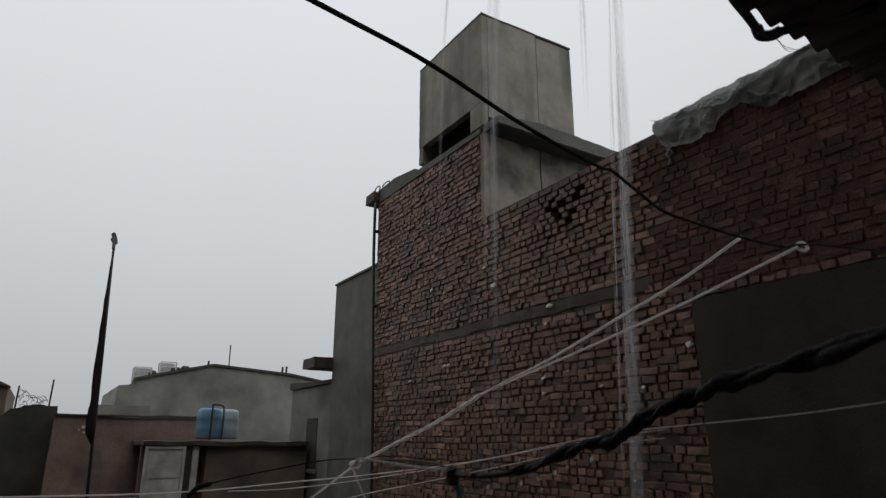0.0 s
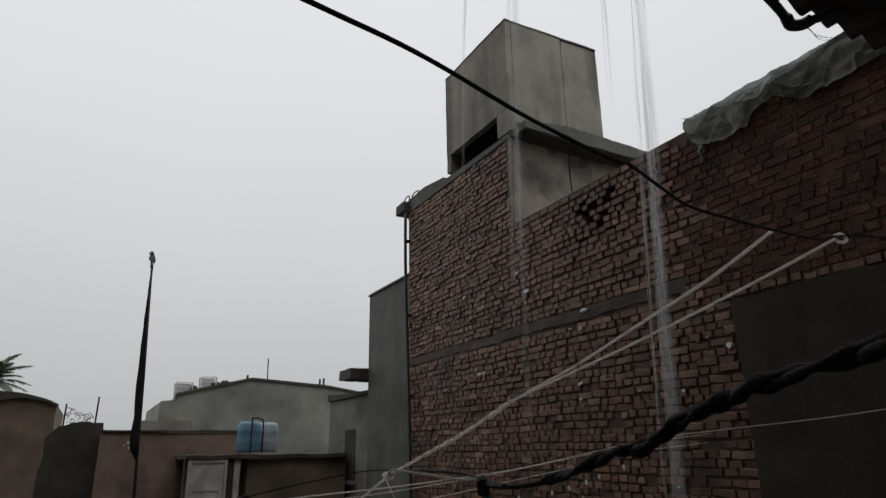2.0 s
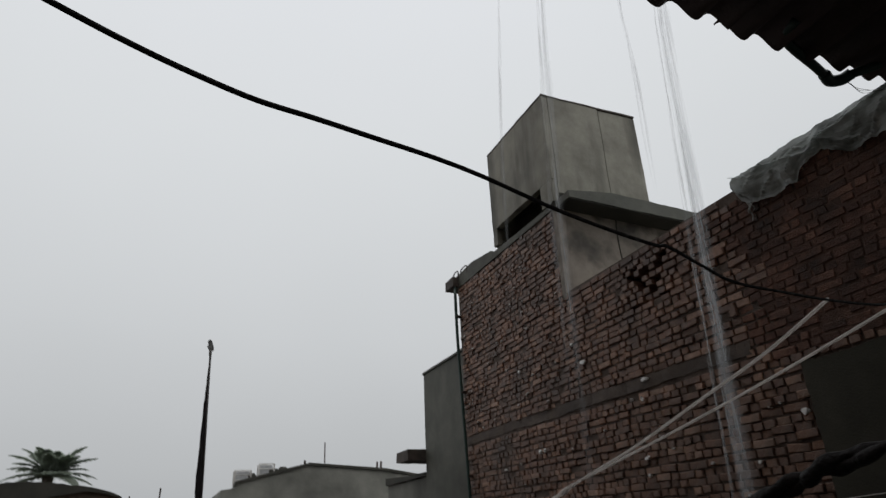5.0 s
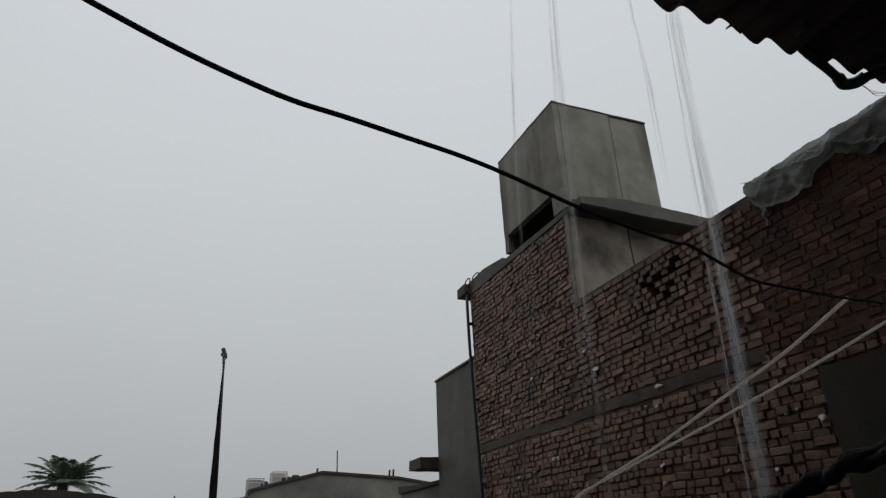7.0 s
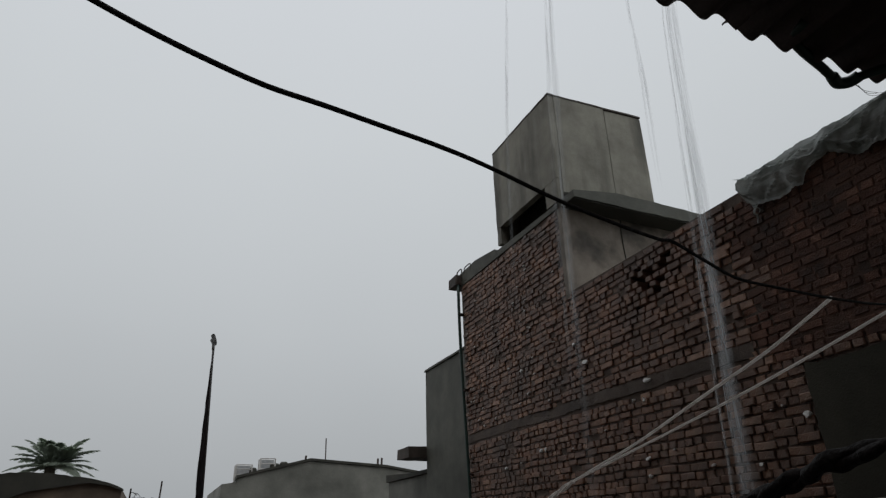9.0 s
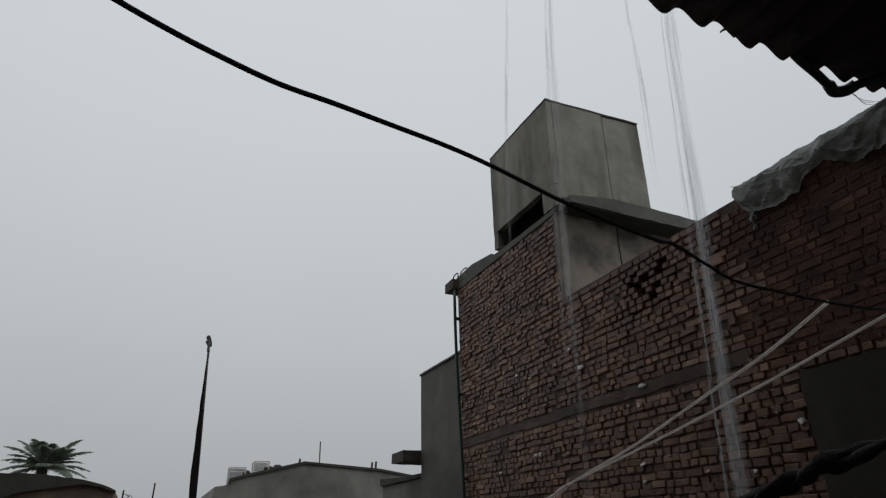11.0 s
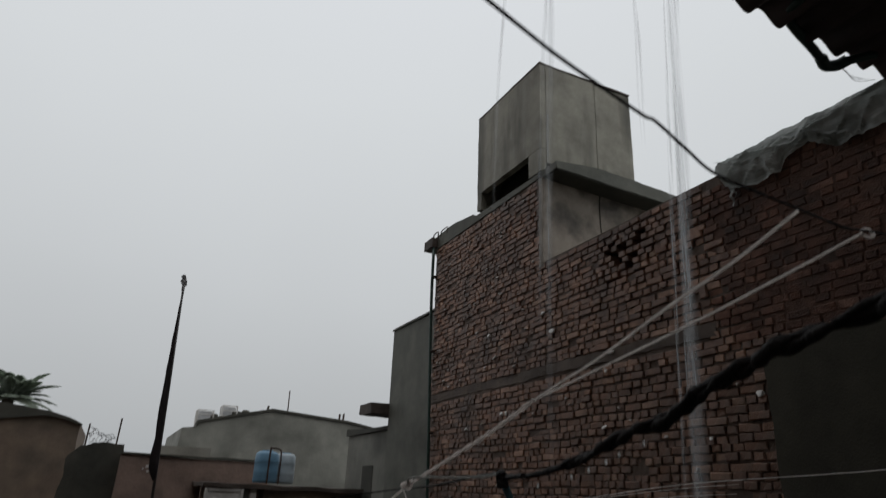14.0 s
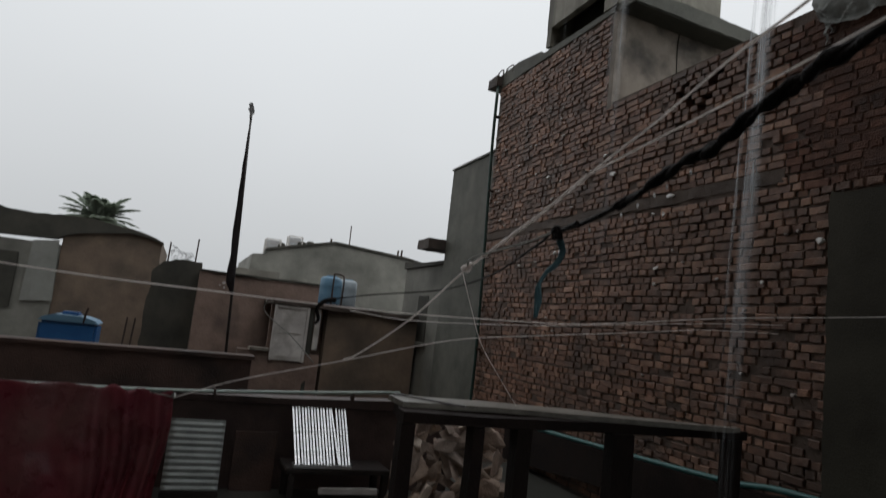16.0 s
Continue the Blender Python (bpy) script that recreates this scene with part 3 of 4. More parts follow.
for y in (0.75, -1.1, -2.8):
    part("purlin", block((0.42, y - 0.04, 2.94 - y * 0.017 + 0.008), (3.78, y + 0.04, 3.04 - y * 0.017 + 0.008), 0.006), dark_wood, porch, "dark timber purlin")

gutter = thing("overflow_pipe", (2.1, 1.15, 3.0), "dark green pipe with an elbow under the roof edge", "pipe")
part("pipe", tube(smooth_line([(1.742, 1.030, 3.072), (1.782, 1.110, 3.072), (1.982, 1.165, 3.062), (2.072, 1.185, 3.047)], 5), 0.016, 9), green_pipe, gutter, "", True)
part("elbow", tube(smooth_line([(2.042, 1.178, 3.052), (2.082, 1.188, 3.042), (2.117, 1.170, 3.044), (2.132, 1.140, 3.052)], 5), 0.021, 9), green_pipe, gutter, "", True)
part("pipe", tube([(2.127, 1.150, 3.050), (2.222, 1.070, 3.072), (2.332, 0.910, 3.082)], 0.016, 9), green_pipe, gutter, "", True)
bm = bmesh.new()
for q in range(3):
    a = Vector((2.132 + 0.01 * q, 1.165, 3.034))
    tube(smooth_line([a, a + Vector((0.05, 0.0, -0.014 - 0.008 * q)), a + Vector((0.10 + 0.03 * q, -0.01, -0.016 + 0.012 * q))], 4), 0.0009, 4, bm)
tagged(part("twig", bm, rusty_iron), "thin dry twigs caught on the pipe elbow", "twig")

# falling strands of rain water from the roof edge
def strand(name, x, y, z0, z1, widths, lean, seed):
    """Soft ragged curtains of water that fall side by side; 'body' fades their edges and ends."""
    rnd = random.Random(seed)
    bm = bmesh.new()
    body = bm.verts.layers.float.new("body")
    for c, half in enumerate(widths):
        off, ph = rnd.uniform(-0.5, 0.5) * max(widths), rnd.uniform(0, 9)
        low, rows = z1 + rnd.uniform(0, 0.4) * (c > 0), []
        for i in range(49):
            u = i / 48
            cx = x + off * (1 - 0.3 * u) + lean * u + 0.006 * math.sin(ph + u * 6)
            w = half * (0.45 + 0.7 * math.sin(math.pi * min(1, 0.12 + u * 0.8)) + 0.12 * math.sin(u * 19 + ph))
            cy, cz = y + 0.04 * math.sqrt(u) + 0.012 * c, z0 + (low - z0) * u
            row = []
            for k in (-3, -2, -1, 0, 1, 2, 3):
                v = bm.verts.new((cx + k * w / 3, cy - 0.1 * abs(k) * w, cz))
                v[body] = (1 - (k / 3) ** 2) * min(1, (1 - u) * 2.2)
                row.append(v)
            rows.append(row)
        for a, b in zip(rows, rows[1:]):
            for k in range(6):
                bm.faces.new((a[k], a[k + 1], b[k + 1], b[k]))
    ob = tagged(part(name, bm, water, None, "", True), "thin curtain of rain water falling from the roof edge", "water", kind="stuff")
    ob.visible_shadow = False


strand("falling_water", 1.292, 1.125, 3.09, 1.0, (0.022, 0.013, 0.009, 0.006, 0.004), -0.078, 1)
strand("falling_water", 0.85, 1.125, 3.09, 1.5, (0.012, 0.007), -0.035, 2)
strand("falling_water", 1.13, 1.125, 3.09, 2.4, (0.006, 0.005), 0.03, 3)
strand("falling_water", 0.72, 1.125, 3.09, 2.0, (0.005,), -0.03, 4)

# ---- ropes, wires and cables strung over the terrace ----
black_wire = [(3.790, 0.600, 2.500), (2.180, 0.560, 2.140), (1.250, 0.500, 1.915), (0.735, 0.425, 1.820), (0.640, 0.405, 1.797), (0.539, 0.382, 1.783), (0.475, 0.375, 1.781), (0.419, 0.368, 1.780), (0.378, 0.356, 1.783),
              (0.341, 0.346, 1.788), (0.325, 0.341, 1.785), (0.280, 0.328, 1.783), (0.233, 0.316, 1.784), (0.183, 0.301, 1.786), (0.151, 0.287, 1.782), (0.120, 0.278, 1.780), (0.092, 0.271, 1.779), (0.068, 0.268, 1.780),
              (0.045, 0.264, 1.783), (0.024, 0.259, 1.786), (0.000, 0.252, 1.790), (-0.060, 0.235, 1.802), (-0.300, 0.200, 1.870), (-1.200, 0.200, 2.200), (-2.600, 0.200, 2.700)]
tagged(part("overhead_wire", tube(smooth_line(black_wire, 8), 0.00118, 7), black_rubber, None, "", True), "thin black electric wire strung across the terrace", "wire")

rope = thing("washing_rope", (0.595, 0.882, 1.677), "white nylon rope, doubled and twisted, tied to the black wire", "rope")
part("strand", tube(smooth_line([(0.550, 0.392, 1.789), (0.543, 0.460, 1.760), (0.540, 0.543, 1.735), (0.561, 0.681, 1.707), (0.577, 0.789, 1.690), (0.590, 0.873, 1.676)], 8), 0.0016, 7), white_rope, rope, "", True)
part("strand", tube(smooth_line([(0.693, 0.421, 1.810), (0.674, 0.493, 1.785), (0.655, 0.576, 1.759), (0.634, 0.669, 1.732), (0.613, 0.765, 1.706), (0.592, 0.873, 1.678)], 8), 0.0016, 7), white_rope, rope, "", True)
tail = [(0.589, 0.863, 1.678), (0.606, 1.027, 1.640), (0.626, 1.229, 1.601), (0.645, 1.443, 1.558)]
for ph in (0.0, math.pi):
    part("strand", twisted(tail, 0.0019, 0.0023, 6, ph, 16), white_rope, rope, "", True)
part("loop", tube(smooth_line([(0.691, 0.422, 1.808), (0.702, 0.421, 1.807), (0.713, 0.422, 1.812), (0.706, 0.423, 1.817), (0.693, 0.422, 1.813)], 6), 0.0019, 7), white_rope, rope, "", True)
part("tail", tube(smooth_line([(0.645, 1.443, 1.558), (0.686, 1.963, 1.418), (0.730, 2.693, 1.261), (0.753, 3.002, 1.220)], 8), 0.0026, 6), white_rope, rope, "", True)
part("knot", tube(smooth_line([(0.642, 1.410, 1.570), (0.652, 1.443, 1.555), (0.639, 1.453, 1.560), (0.646, 1.421, 1.567)], 5), 0.0048, 6), white_rope, rope, "", True)

cable = thing("twisted_cable", (0.483, 0.606, 1.594), "thick black electric cable twisted from two cores", "cable")
cab = [(0.524, 0.852, 1.570), (0.508, 0.759, 1.569), (0.496, 0.668, 1.578), (0.491, 0.603, 1.591), (0.487, 0.550, 1.606), (0.484, 0.497, 1.615), (0.481, 0.455, 1.632), (0.477, 0.408, 1.645), (0.473, 0.370, 1.654), (0.469, 0.312, 1.664), (0.462, 0.210, 1.685), (0.481, -0.263, 1.805), (0.636, -2.901, 2.398)]
part("core", tube(smooth_line(cab[:4], 6), 0.0036, 7), black_rubber, cable, "", True)
for k, ph in enumerate((0.4, 3.5)):
    part("core", twisted(cab[2:13], 0.0031, lambda u, k=k: min(0.0050, 0.0027 + 0.010 * u) * (1 + 0.22 * math.sin(u * 43 + 2 * k) + 0.2 * math.sin(u * 117 + k)) * (1 if k else 0.8), 4.3, ph, 22, 8), black_rubber, cable, "", True)
part("tie", tube(smooth_line([(0.528, 0.859, 1.573), (0.549, 0.974, 1.570), (0.611, 1.332, 1.574), (0.642, 1.431, 1.565)], 5), 0.0022, 5), grey_cord, cable, "thin grey cord tied to the cable")
part("tape", tube(smooth_line([(0.535, 0.864, 1.571), (0.523, 0.845, 1.570), (0.515, 0.830, 1.569), (0.518, 0.831, 1.556)], 4), 0.008, 7), black_rubber, cable, "ragged black tape")
part("plug_lead", tube(smooth_line([(0.501, 0.757, 1.569), (0.521, 0.835, 1.567)], 3), 0.0038, 6), black_rubber, cable)
for k, (i, s) in enumerate(((1, 0.3), (2, 0.2), (2, 0.7), (3, 0.2), (3, 0.6), (4, 0.3))):
    p = Vector(cab[i]).lerp(Vector(cab[i + 1]), s) - Vector((0, 0, 0.014))
    bm = bmesh.new()
    bmesh.ops.create_uvsphere(bm, u_segments=8, v_segments=6, radius=0.0016)
    for v in bm.verts:
        v.co.z *= 1.7
        v.co += p
    part("drop", bm, white_drop, cable, "water drop whose white colour carries the sky's brightness", True)

hose = thing("hanging_hose", (0.514, 0.840, 1.527), "faded blue plastic strip hanging from the cable end", "hose")
part("strip", tube(smooth_line([(0.521, 0.843, 1.570), (0.525, 0.836, 1.556), (0.533, 0.839, 1.540), (0.529, 0.846, 1.523), (0.517, 0.854, 1.507), (0.510, 0.859, 1.486), (0.514, 0.864, 1.465), (0.513, 0.866, 1.440)], 6), lambda u: 0.0066 - 0.0022 * u + 0.0012 * math.sin(u * 17), 7, None, True, 0.5), surface("faded_blue_strip", (0.085, 0.17, 0.19), (0.16, 0.27, 0.30), 20, 0.5, 0.2, glow_through=0.5), hose, "", True)

line_a = thing("clothes_line", (0.4, 2.35, 1.45), "thin pale clothes line sagging between the houses", "rope", "clothes lines over the terrace")
part("cord", tube(smooth_line([(-6.0, 3.6, 1.75), (-1.6, 2.75, 1.53), (-0.5, 2.46, 1.462), (0.14, 2.36, 1.45), (0.5, 2.38, 1.449), (0.86, 2.56, 1.456), (1.28, 2.65, 1.474), (2.0, 2.87, 1.52), (3.0, 2.88, 1.66), (3.6, 2.1, 1.76), (3.80, 1.0, 1.9)], 6), 0.0027, 6), white_rope, line_a, "", True)
line_b = thing("clothes_line", (0.7, 3.0, 1.2), "thin pale clothes line sagging between the houses", "rope", "clothes lines over the terrace")
part("cord", tube(smooth_line([(0.05, 3.1, 0.985), (0.30, 3.0, 1.09), (0.73, 3.0, 1.206), (1.22, 2.85, 1.36), (1.66, 2.85, 1.425), (2.3, 2.95, 1.50), (3.0, 3.1, 1.58), (3.8, 3.25, 1.63)], 6), 0.0022, 6), white_rope, line_b, "", True)
part("cord", tube(smooth_line([(0.05, 3.1, 0.985), (-0.1, 4.2, 0.86), (-0.15, 5.36, 0.71)], 4), 0.0026, 6), grey_cord, line_b, "", True)
part("cord", tube(smooth_line([(0.62, 3.02, 1.19), (0.50, 3.0, 1.30), (0.36, 2.9, 1.395), (0.3, 2.37, 1.45)], 5), 0.0022, 5), grey_cord, line_b, "", True)
line_c = thing("clothes_line", (1.6, 2.7, 1.45), "thin pale clothes line sagging between the houses", "rope", "clothes lines over the terrace")
part("cord", tube(smooth_line([(0.62, 2.45, 1.44), (0.9, 2.62, 1.43), (1.3, 2.75, 1.45), (1.9, 2.9, 1.50), (3.0, 3.12, 1.62), (3.8, 3.22, 1.69)], 6), 0.0018, 5), white_rope, line_c, "", True)
lead = thing("black_lead", (0.531, 2.385, 1.473), "thin black wire tied to the clothes line", "wire")
part("wire", tube(smooth_line([(0.492, 2.344, 1.465), (0.647, 2.285, 1.502), (0.871, 2.187, 1.546), (0.785, 1.621, 1.563), (0.614, 1.077, 1.575), (0.523, 0.849, 1.574)], 7), 0.0024, 6), black_rubber, lead, "", True)
part("bundle", tube(smooth_line([(0.541, 2.385, 1.471), (0.502, 2.355, 1.463), (0.472, 2.344, 1.434), (0.482, 2.344, 1.395), (0.472, 2.344, 1.376)], 5), lambda u: 0.010 - 0.005 * u, 7), black_rubber, lead, "knotted black bundle", True)
slack = thing("slack_string", (1.118, 2.292, 1.219), "thin pale string hanging slack to the railing", "string")
part("string", tube(smooth_line([(0.662, 1.499, 1.552), (0.777, 1.678, 1.473), (0.941, 1.930, 1.372), (1.150, 2.192, 1.258), (1.555, 2.759, 1.084)], 6), 0.0012, 5), white_rope, slack)

# ---- terrace railing with a cement coping ----
rail = thing("terrace_railing", (1.8, 2.6, 0), "terrace railing with dark timber posts and a wet cement coping", "railing")
part("coping", prism(ragged([(0.93, 2.60), (1.40, 2.60), (1.80, 2.53), (2.55, 2.41), (2.62, 2.44), (2.42, 2.50), (2.04, 2.63), (1.81, 2.74), (1.385, 2.83), (0.935, 2.81)], 0.05, 0.008, 3), "z", 1.070, 1.093), coping_cement, rail, "pale wet cement coping with a worn edge")
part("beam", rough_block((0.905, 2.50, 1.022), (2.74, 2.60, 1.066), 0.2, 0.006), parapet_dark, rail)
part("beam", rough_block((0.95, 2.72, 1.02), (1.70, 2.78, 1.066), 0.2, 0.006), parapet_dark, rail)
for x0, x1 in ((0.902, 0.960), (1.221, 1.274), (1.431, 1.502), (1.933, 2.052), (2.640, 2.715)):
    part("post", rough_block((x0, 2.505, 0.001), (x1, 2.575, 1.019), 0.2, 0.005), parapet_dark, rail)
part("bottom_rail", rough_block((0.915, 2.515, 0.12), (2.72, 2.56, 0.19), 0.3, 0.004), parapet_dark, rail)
bm = tube(smooth_line([(0.95, 2.80, 1.099), (1.0, 2.76, 1.100), (1.10, 2.62, 1.099), (1.18, 2.52, 1.099)], 4), 0.005, 7)
tagged(part("loose_rod", bm, steel), "short pale rod lying on the railing coping", "rod")

# rubble heap behind the railing
def rubble_stone(rnd, size):
    """An angular broken stone: the hull of scattered points."""
    bm = bmesh.new()
    flat = rnd.uniform(0.28, 0.55)
    for _ in range(11):
        d = Vector((rnd.gauss(0, 1), rnd.gauss(0, 1), rnd.gauss(0, 1))).normalized() * rnd.uniform(0.8, 1.1)
        bm.verts.new((d.x * size * 1.15, d.y * size * 0.8, d.z * size * flat))
    hull = bmesh.ops.convex_hull(bm, input=bm.verts[:])
    bmesh.ops.delete(bm, geom=[g for g in hull["geom_interior"] if isinstance(g, bmesh.types.BMVert)], context="VERTS")
    bmesh.ops.bevel(bm, geom=bm.edges[:], offset=size * 0.035, segments=1, affect="EDGES")
    return mesh_of(bm, "stone", stone)
rnd = random.Random(5)
kinds = [rubble_stone(rnd, s) for s in (0.06, 0.08, 0.11, 0.14, 0.09, 0.12)]
heap = thing("rubble_heap", (2.0, 4.2, 0), "heap of pale broken stones on the terrace floor", "rubble")
for layer in range(10):
    zz = 0.05 + layer * 0.078
    half = 0.52 - layer * 0.022
    n = max(2, int(half / 0.075))
    for row in range(2):
        for i in range(n):
            ob = new("stone", rnd.choice(kinds))
            ob.parent = heap
            ob.matrix_parent_inverse = heap.matrix_basis.inverted()
            ob.matrix_basis = pose(1.93 - half + (i + 0.5) * 2 * half / n + rnd.uniform(-0.04, 0.04), 4.1 + row * 0.14 + rnd.uniform(-0.03, 0.03) + layer * 0.02, zz + rnd.uniform(-0.02, 0.02), rnd.gauss(35, 30), rnd.gauss(0, 35), rnd.uniform(0, 360))

# ---- far side of the terrace ----
parapet = thing("terrace_parapet", (0.5, 5.45, 0), "low dark wet parapet of the terrace", "wall", kind="structure")
part("wall", rough_block((-4.0, 5.4, 0.002), (2.4, 5.56, 0.66), 0.3, 0.01), parapet_damp, parapet)
part("coping", prism([(-4.0, 0.665), (2.42, 0.665), (2.42, 0.765), (0.9, 0.715), (-4.0, 0.675)], "y", 5.38, 5.58), parapet_damp, parapet, "dark worn coping")
rail_pipe = thing("rail_pipe", (0.5, 5.36, 0.7), "pale metal pipe fixed along the low parapet", "pipe")
part("pipe", tube(smooth_line([(-3.2, 5.36, 0.66), (-1.09, 5.36, 0.70), (0.0, 5.36, 0.722), (0.9, 5.36, 0.765), (1.86, 5.36, 0.825)], 5), 0.014, 8), surface("dull_pipe", (0.26, 0.33, 0.29), (0.46, 0.53, 0.48), 8, 0.4, 0.2), rail_pipe, "", True)
for x in (-2.4, -0.9, 0.35, 1.45):
    part("clamp", block((x - 0.010, 5.345, 0.69 + 0.03 * x), (x + 0.010, 5.41, 0.745 + 0.036 * x), 0.003), rusty_iron, rail_pipe)
back_wall = rough_block((-4.0, 6.2, 0.002), (0.68, 6.4, 0.93), 0.25, 0.01)
tagged(part("brown_wall", back_wall, low_brick), "low brown brick wall at the edge of the roof", "wall", kind="structure")
tagged(part("wall_coping", prism([(-4.0, 0.90), (0.70, 0.935), (0.70, 0.97), (-4.0, 0.925)], "y", 6.18, 6.42), low_brick), "thin worn mortar coping", "coping", kind="structure")

sheet_a = thing("corrugated_panel", (0.24, 5.2, 0), "small grey corrugated metal panel leaning on the parapet", "metal sheet")
p = part("sheet", wave_sheet(0.5, 0.39, 0.045, 0.008, 0.003, 8), surface("dull_zinc", (0.27, 0.295, 0.28), (0.42, 0.45, 0.43), 6, 0.45, 0.1, None, None, 0.3), sheet_a, "", True)
p.matrix_basis = Matrix.Translation((0.26, 5.16, 0.30)) @ pose(0, 0, 0, 78, 0, 0) @ pose(0, 0, 0, 0, 0, 90)
part("foot", block((0.06, 5.10, 0.002), (0.46, 5.16, 0.045), 0.006), dark_wood, sheet_a)
sheet_b = thing("slatted_panel", (1.18, 5.0, 0), "bright metal panel of narrow slats tilted on a low bench", "metal panel")
tilt = pose(1.18, 5.165, 0.475, 42)
slat_rnd = random.Random(4)
for k in range(18):
    p = part("slat", block((-0.0068, -0.272, -0.004), (0.0068, 0.272, 0.004), 0.002), bright_zinc, sheet_b)
    p.matrix_basis = tilt @ pose((k - 8.5) * 0.0246, slat_rnd.uniform(-0.006, 0.006), 0, 0, slat_rnd.uniform(-12, 12), slat_rnd.uniform(-0.5, 0.5) + (3 if k == 13 else 0) + (8.5 - k) * 0.12)
for y in (-0.255, 0.05):
    p = part("rail", block((-0.235, y - 0.008, -0.014), (0.235, y + 0.008, -0.0045), 0.002), dark_wood, sheet_b)
    p.matrix_basis = tilt
part("foot", block((0.955, 4.953, 0.267), (1.40, 5.03, 0.292), 0.004), galvanised, sheet_b, "dull metal lip under the slats")
bench = thing("low_bench", (1.25, 5.0, 0), "low dark timber bench with a pale front slat", "bench")
part("seat", block((0.9, 4.95, 0.225), (1.72, 5.3, 0.265), 0.006), dark_wood, bench)
part("slat", block((1.16, 4.925, 0.085), (1.62, 4.945, 0.135), 0.005), white_paint, bench, "pale painted slat")
for x in (0.93, 1.66):
    for y in (4.96, 5.24):
        part("leg", block((x, y, 0.002), (x + 0.05, y + 0.05, 0.224), 0.005), dark_wood, bench)
board = thing("leaning_board", (0.75, 5.3, 0), "dull brown board leaning on the parapet", "board")
part("board", rough_block((0.55, 5.33, 0.002), (0.87, 5.36, 0.45), 0.2, 0.004), low_brick, board)

# maroon cloth over its own line
cloth = thing("hanging_cloth", (-0.5, 4.0, 0.9), "wet maroon cloth hung over a line", "cloth")
bm = bmesh.new()
NX, NZ = 150, 40
rows = []
for j in range(NZ + 1):
    row = []
    for i in range(NX + 1):
        x = -1.5 + 1.54 * i / NX
        u = j / NZ
        pleat = max(0.0, min(1.0, (x + 0.42) / 0.18))
        diag = math.exp(-((x + 1.12 - 0.42 * u) / 0.055) ** 2) * (1 - u * 0.5)
        fold = pleat * (0.034 * math.sin(x * 46 + 0.8 * math.sin(u * 3)) + 0.02 * math.sin(x * 91 + 1)) * min(1, 0.25 + 2 * u)
        fold += (1 - pleat) * (0.05 * math.sin(x * 8.5 + 2.2 * u) * min(1, 2.5 * u) + 0.022 * math.sin(x * 21 - 3 * u)) - 0.075 * diag
        fold += 0.022 * noise.noise((x * 5, u * 6, 4)) + 0.008 * noise.noise((x * 17, u * 19, 4))
        z = 0.892 - 0.012 * math.sin(x * 3) + 0.010 * noise.noise((x * 7, 3, 1)) + 0.012 * pleat * math.sin(x * 46) - 0.82 * u - 0.02 * math.sin(x * 9) * u
        row.append(bm.verts.new((x + 0.02 * math.sin(u * 6 + x * 7), 3.968 + fold, z)))
    rows.append(row)
for a, b in zip(rows, rows[1:]):
    for i in range(NX):
        bm.faces.new((a[i], a[i + 1], b[i + 1], b[i]))
bmesh.ops.solidify(bm, geom=bm.faces[:], thickness=0.004)
part("cloth", bm, red_cloth, cloth, "", True)
bm = tube(smooth_line([(-4.0, 3.98, 0.92), (-1.5, 4.06, 0.862), (-0.6, 4.06, 0.855), (0.0, 4.04, 0.868), (0.05, 3.55, 0.94), (0.05, 3.1, 0.985)], 6), 0.005, 6)
tagged(part("cloth_line", bm, grey_cord, None, "", True), "pale cord that carries the maroon cloth", "rope")

# ---- flag pole ----
flag = thing("flag_pole", (0.55, 8.0, GROUND), "tall thin pole with a furled black flag and metal finial", "flag pole")
part("pole", tube([(0.60, 8.0, GROUND), (0.585, 8.0, 0.4), (0.53, 8.0, 1.6), (0.50, 8.0, 2.4), (0.44, 8.0, 3.74)], lambda u: 0.02 - 0.008 * u, 8), dark_wood, flag, "", True)
bm = bmesh.new()
prof = [(0.0, 0.010), (0.1, 0.015), (0.3, 0.023), (0.5, 0.030), (0.65, 0.038), (0.76, 0.044), (0.8, 0.040), (0.88, 0.052), (0.94, 0.064), (0.975, 0.042), (1.0, 0.016)]
rings = []
for i in range(60):
    u = i / 59
    z = 3.70 - 2.14 * u
    w = float(np.interp(u, [a for a, _ in prof], [b for _, b in prof]))
    cx = 0.448 + 0.075 * u - max(0, w - 0.035) * 0.55 - 0.03 * math.sin(u * 3.1)
    ring = []
    for k in range(14):
        a = 2 * math.pi * k / 14
        f = 0.74 + 0.2 * math.sin(3 * a + u * 5) + 0.08 * math.sin(2 * a + u * 31) + 0.1 * noise.noise((a, u * 20, 0))
        ring.append(bm.verts.new((cx + w * f * math.cos(a), 8.0 + 0.6 * w * f * math.sin(a), z)))
    rings.append(ring)
for a, b in zip(rings, rings[1:]):
    for k in range(14):
        bm.faces.new((a[k], a[(k + 1) % 14], b[(k + 1) % 14], b[k]))
bm.faces.new(rings[0])
bm.faces.new(rings[-1])
part("flag", bm, black_cloth, flag, "black cloth wrapped round the pole", True)
bm = bmesh.new()
prism([(0.44, 3.72), (0.475, 3.76), (0.47, 3.80), (0.455, 3.84), (0.44, 3.88), (0.415, 3.885), (0.395, 3.86), (0.41, 3.83), (0.395, 3.80), (0.42, 3.76)], "y", 7.99, 8.01, bm)
part("finial", bm, steel, flag, "small flat metal finial")
part("collar", tube([(0.442, 8.0, 3.69), (0.439, 8.0, 3.75)], 0.018, 8), steel, flag)

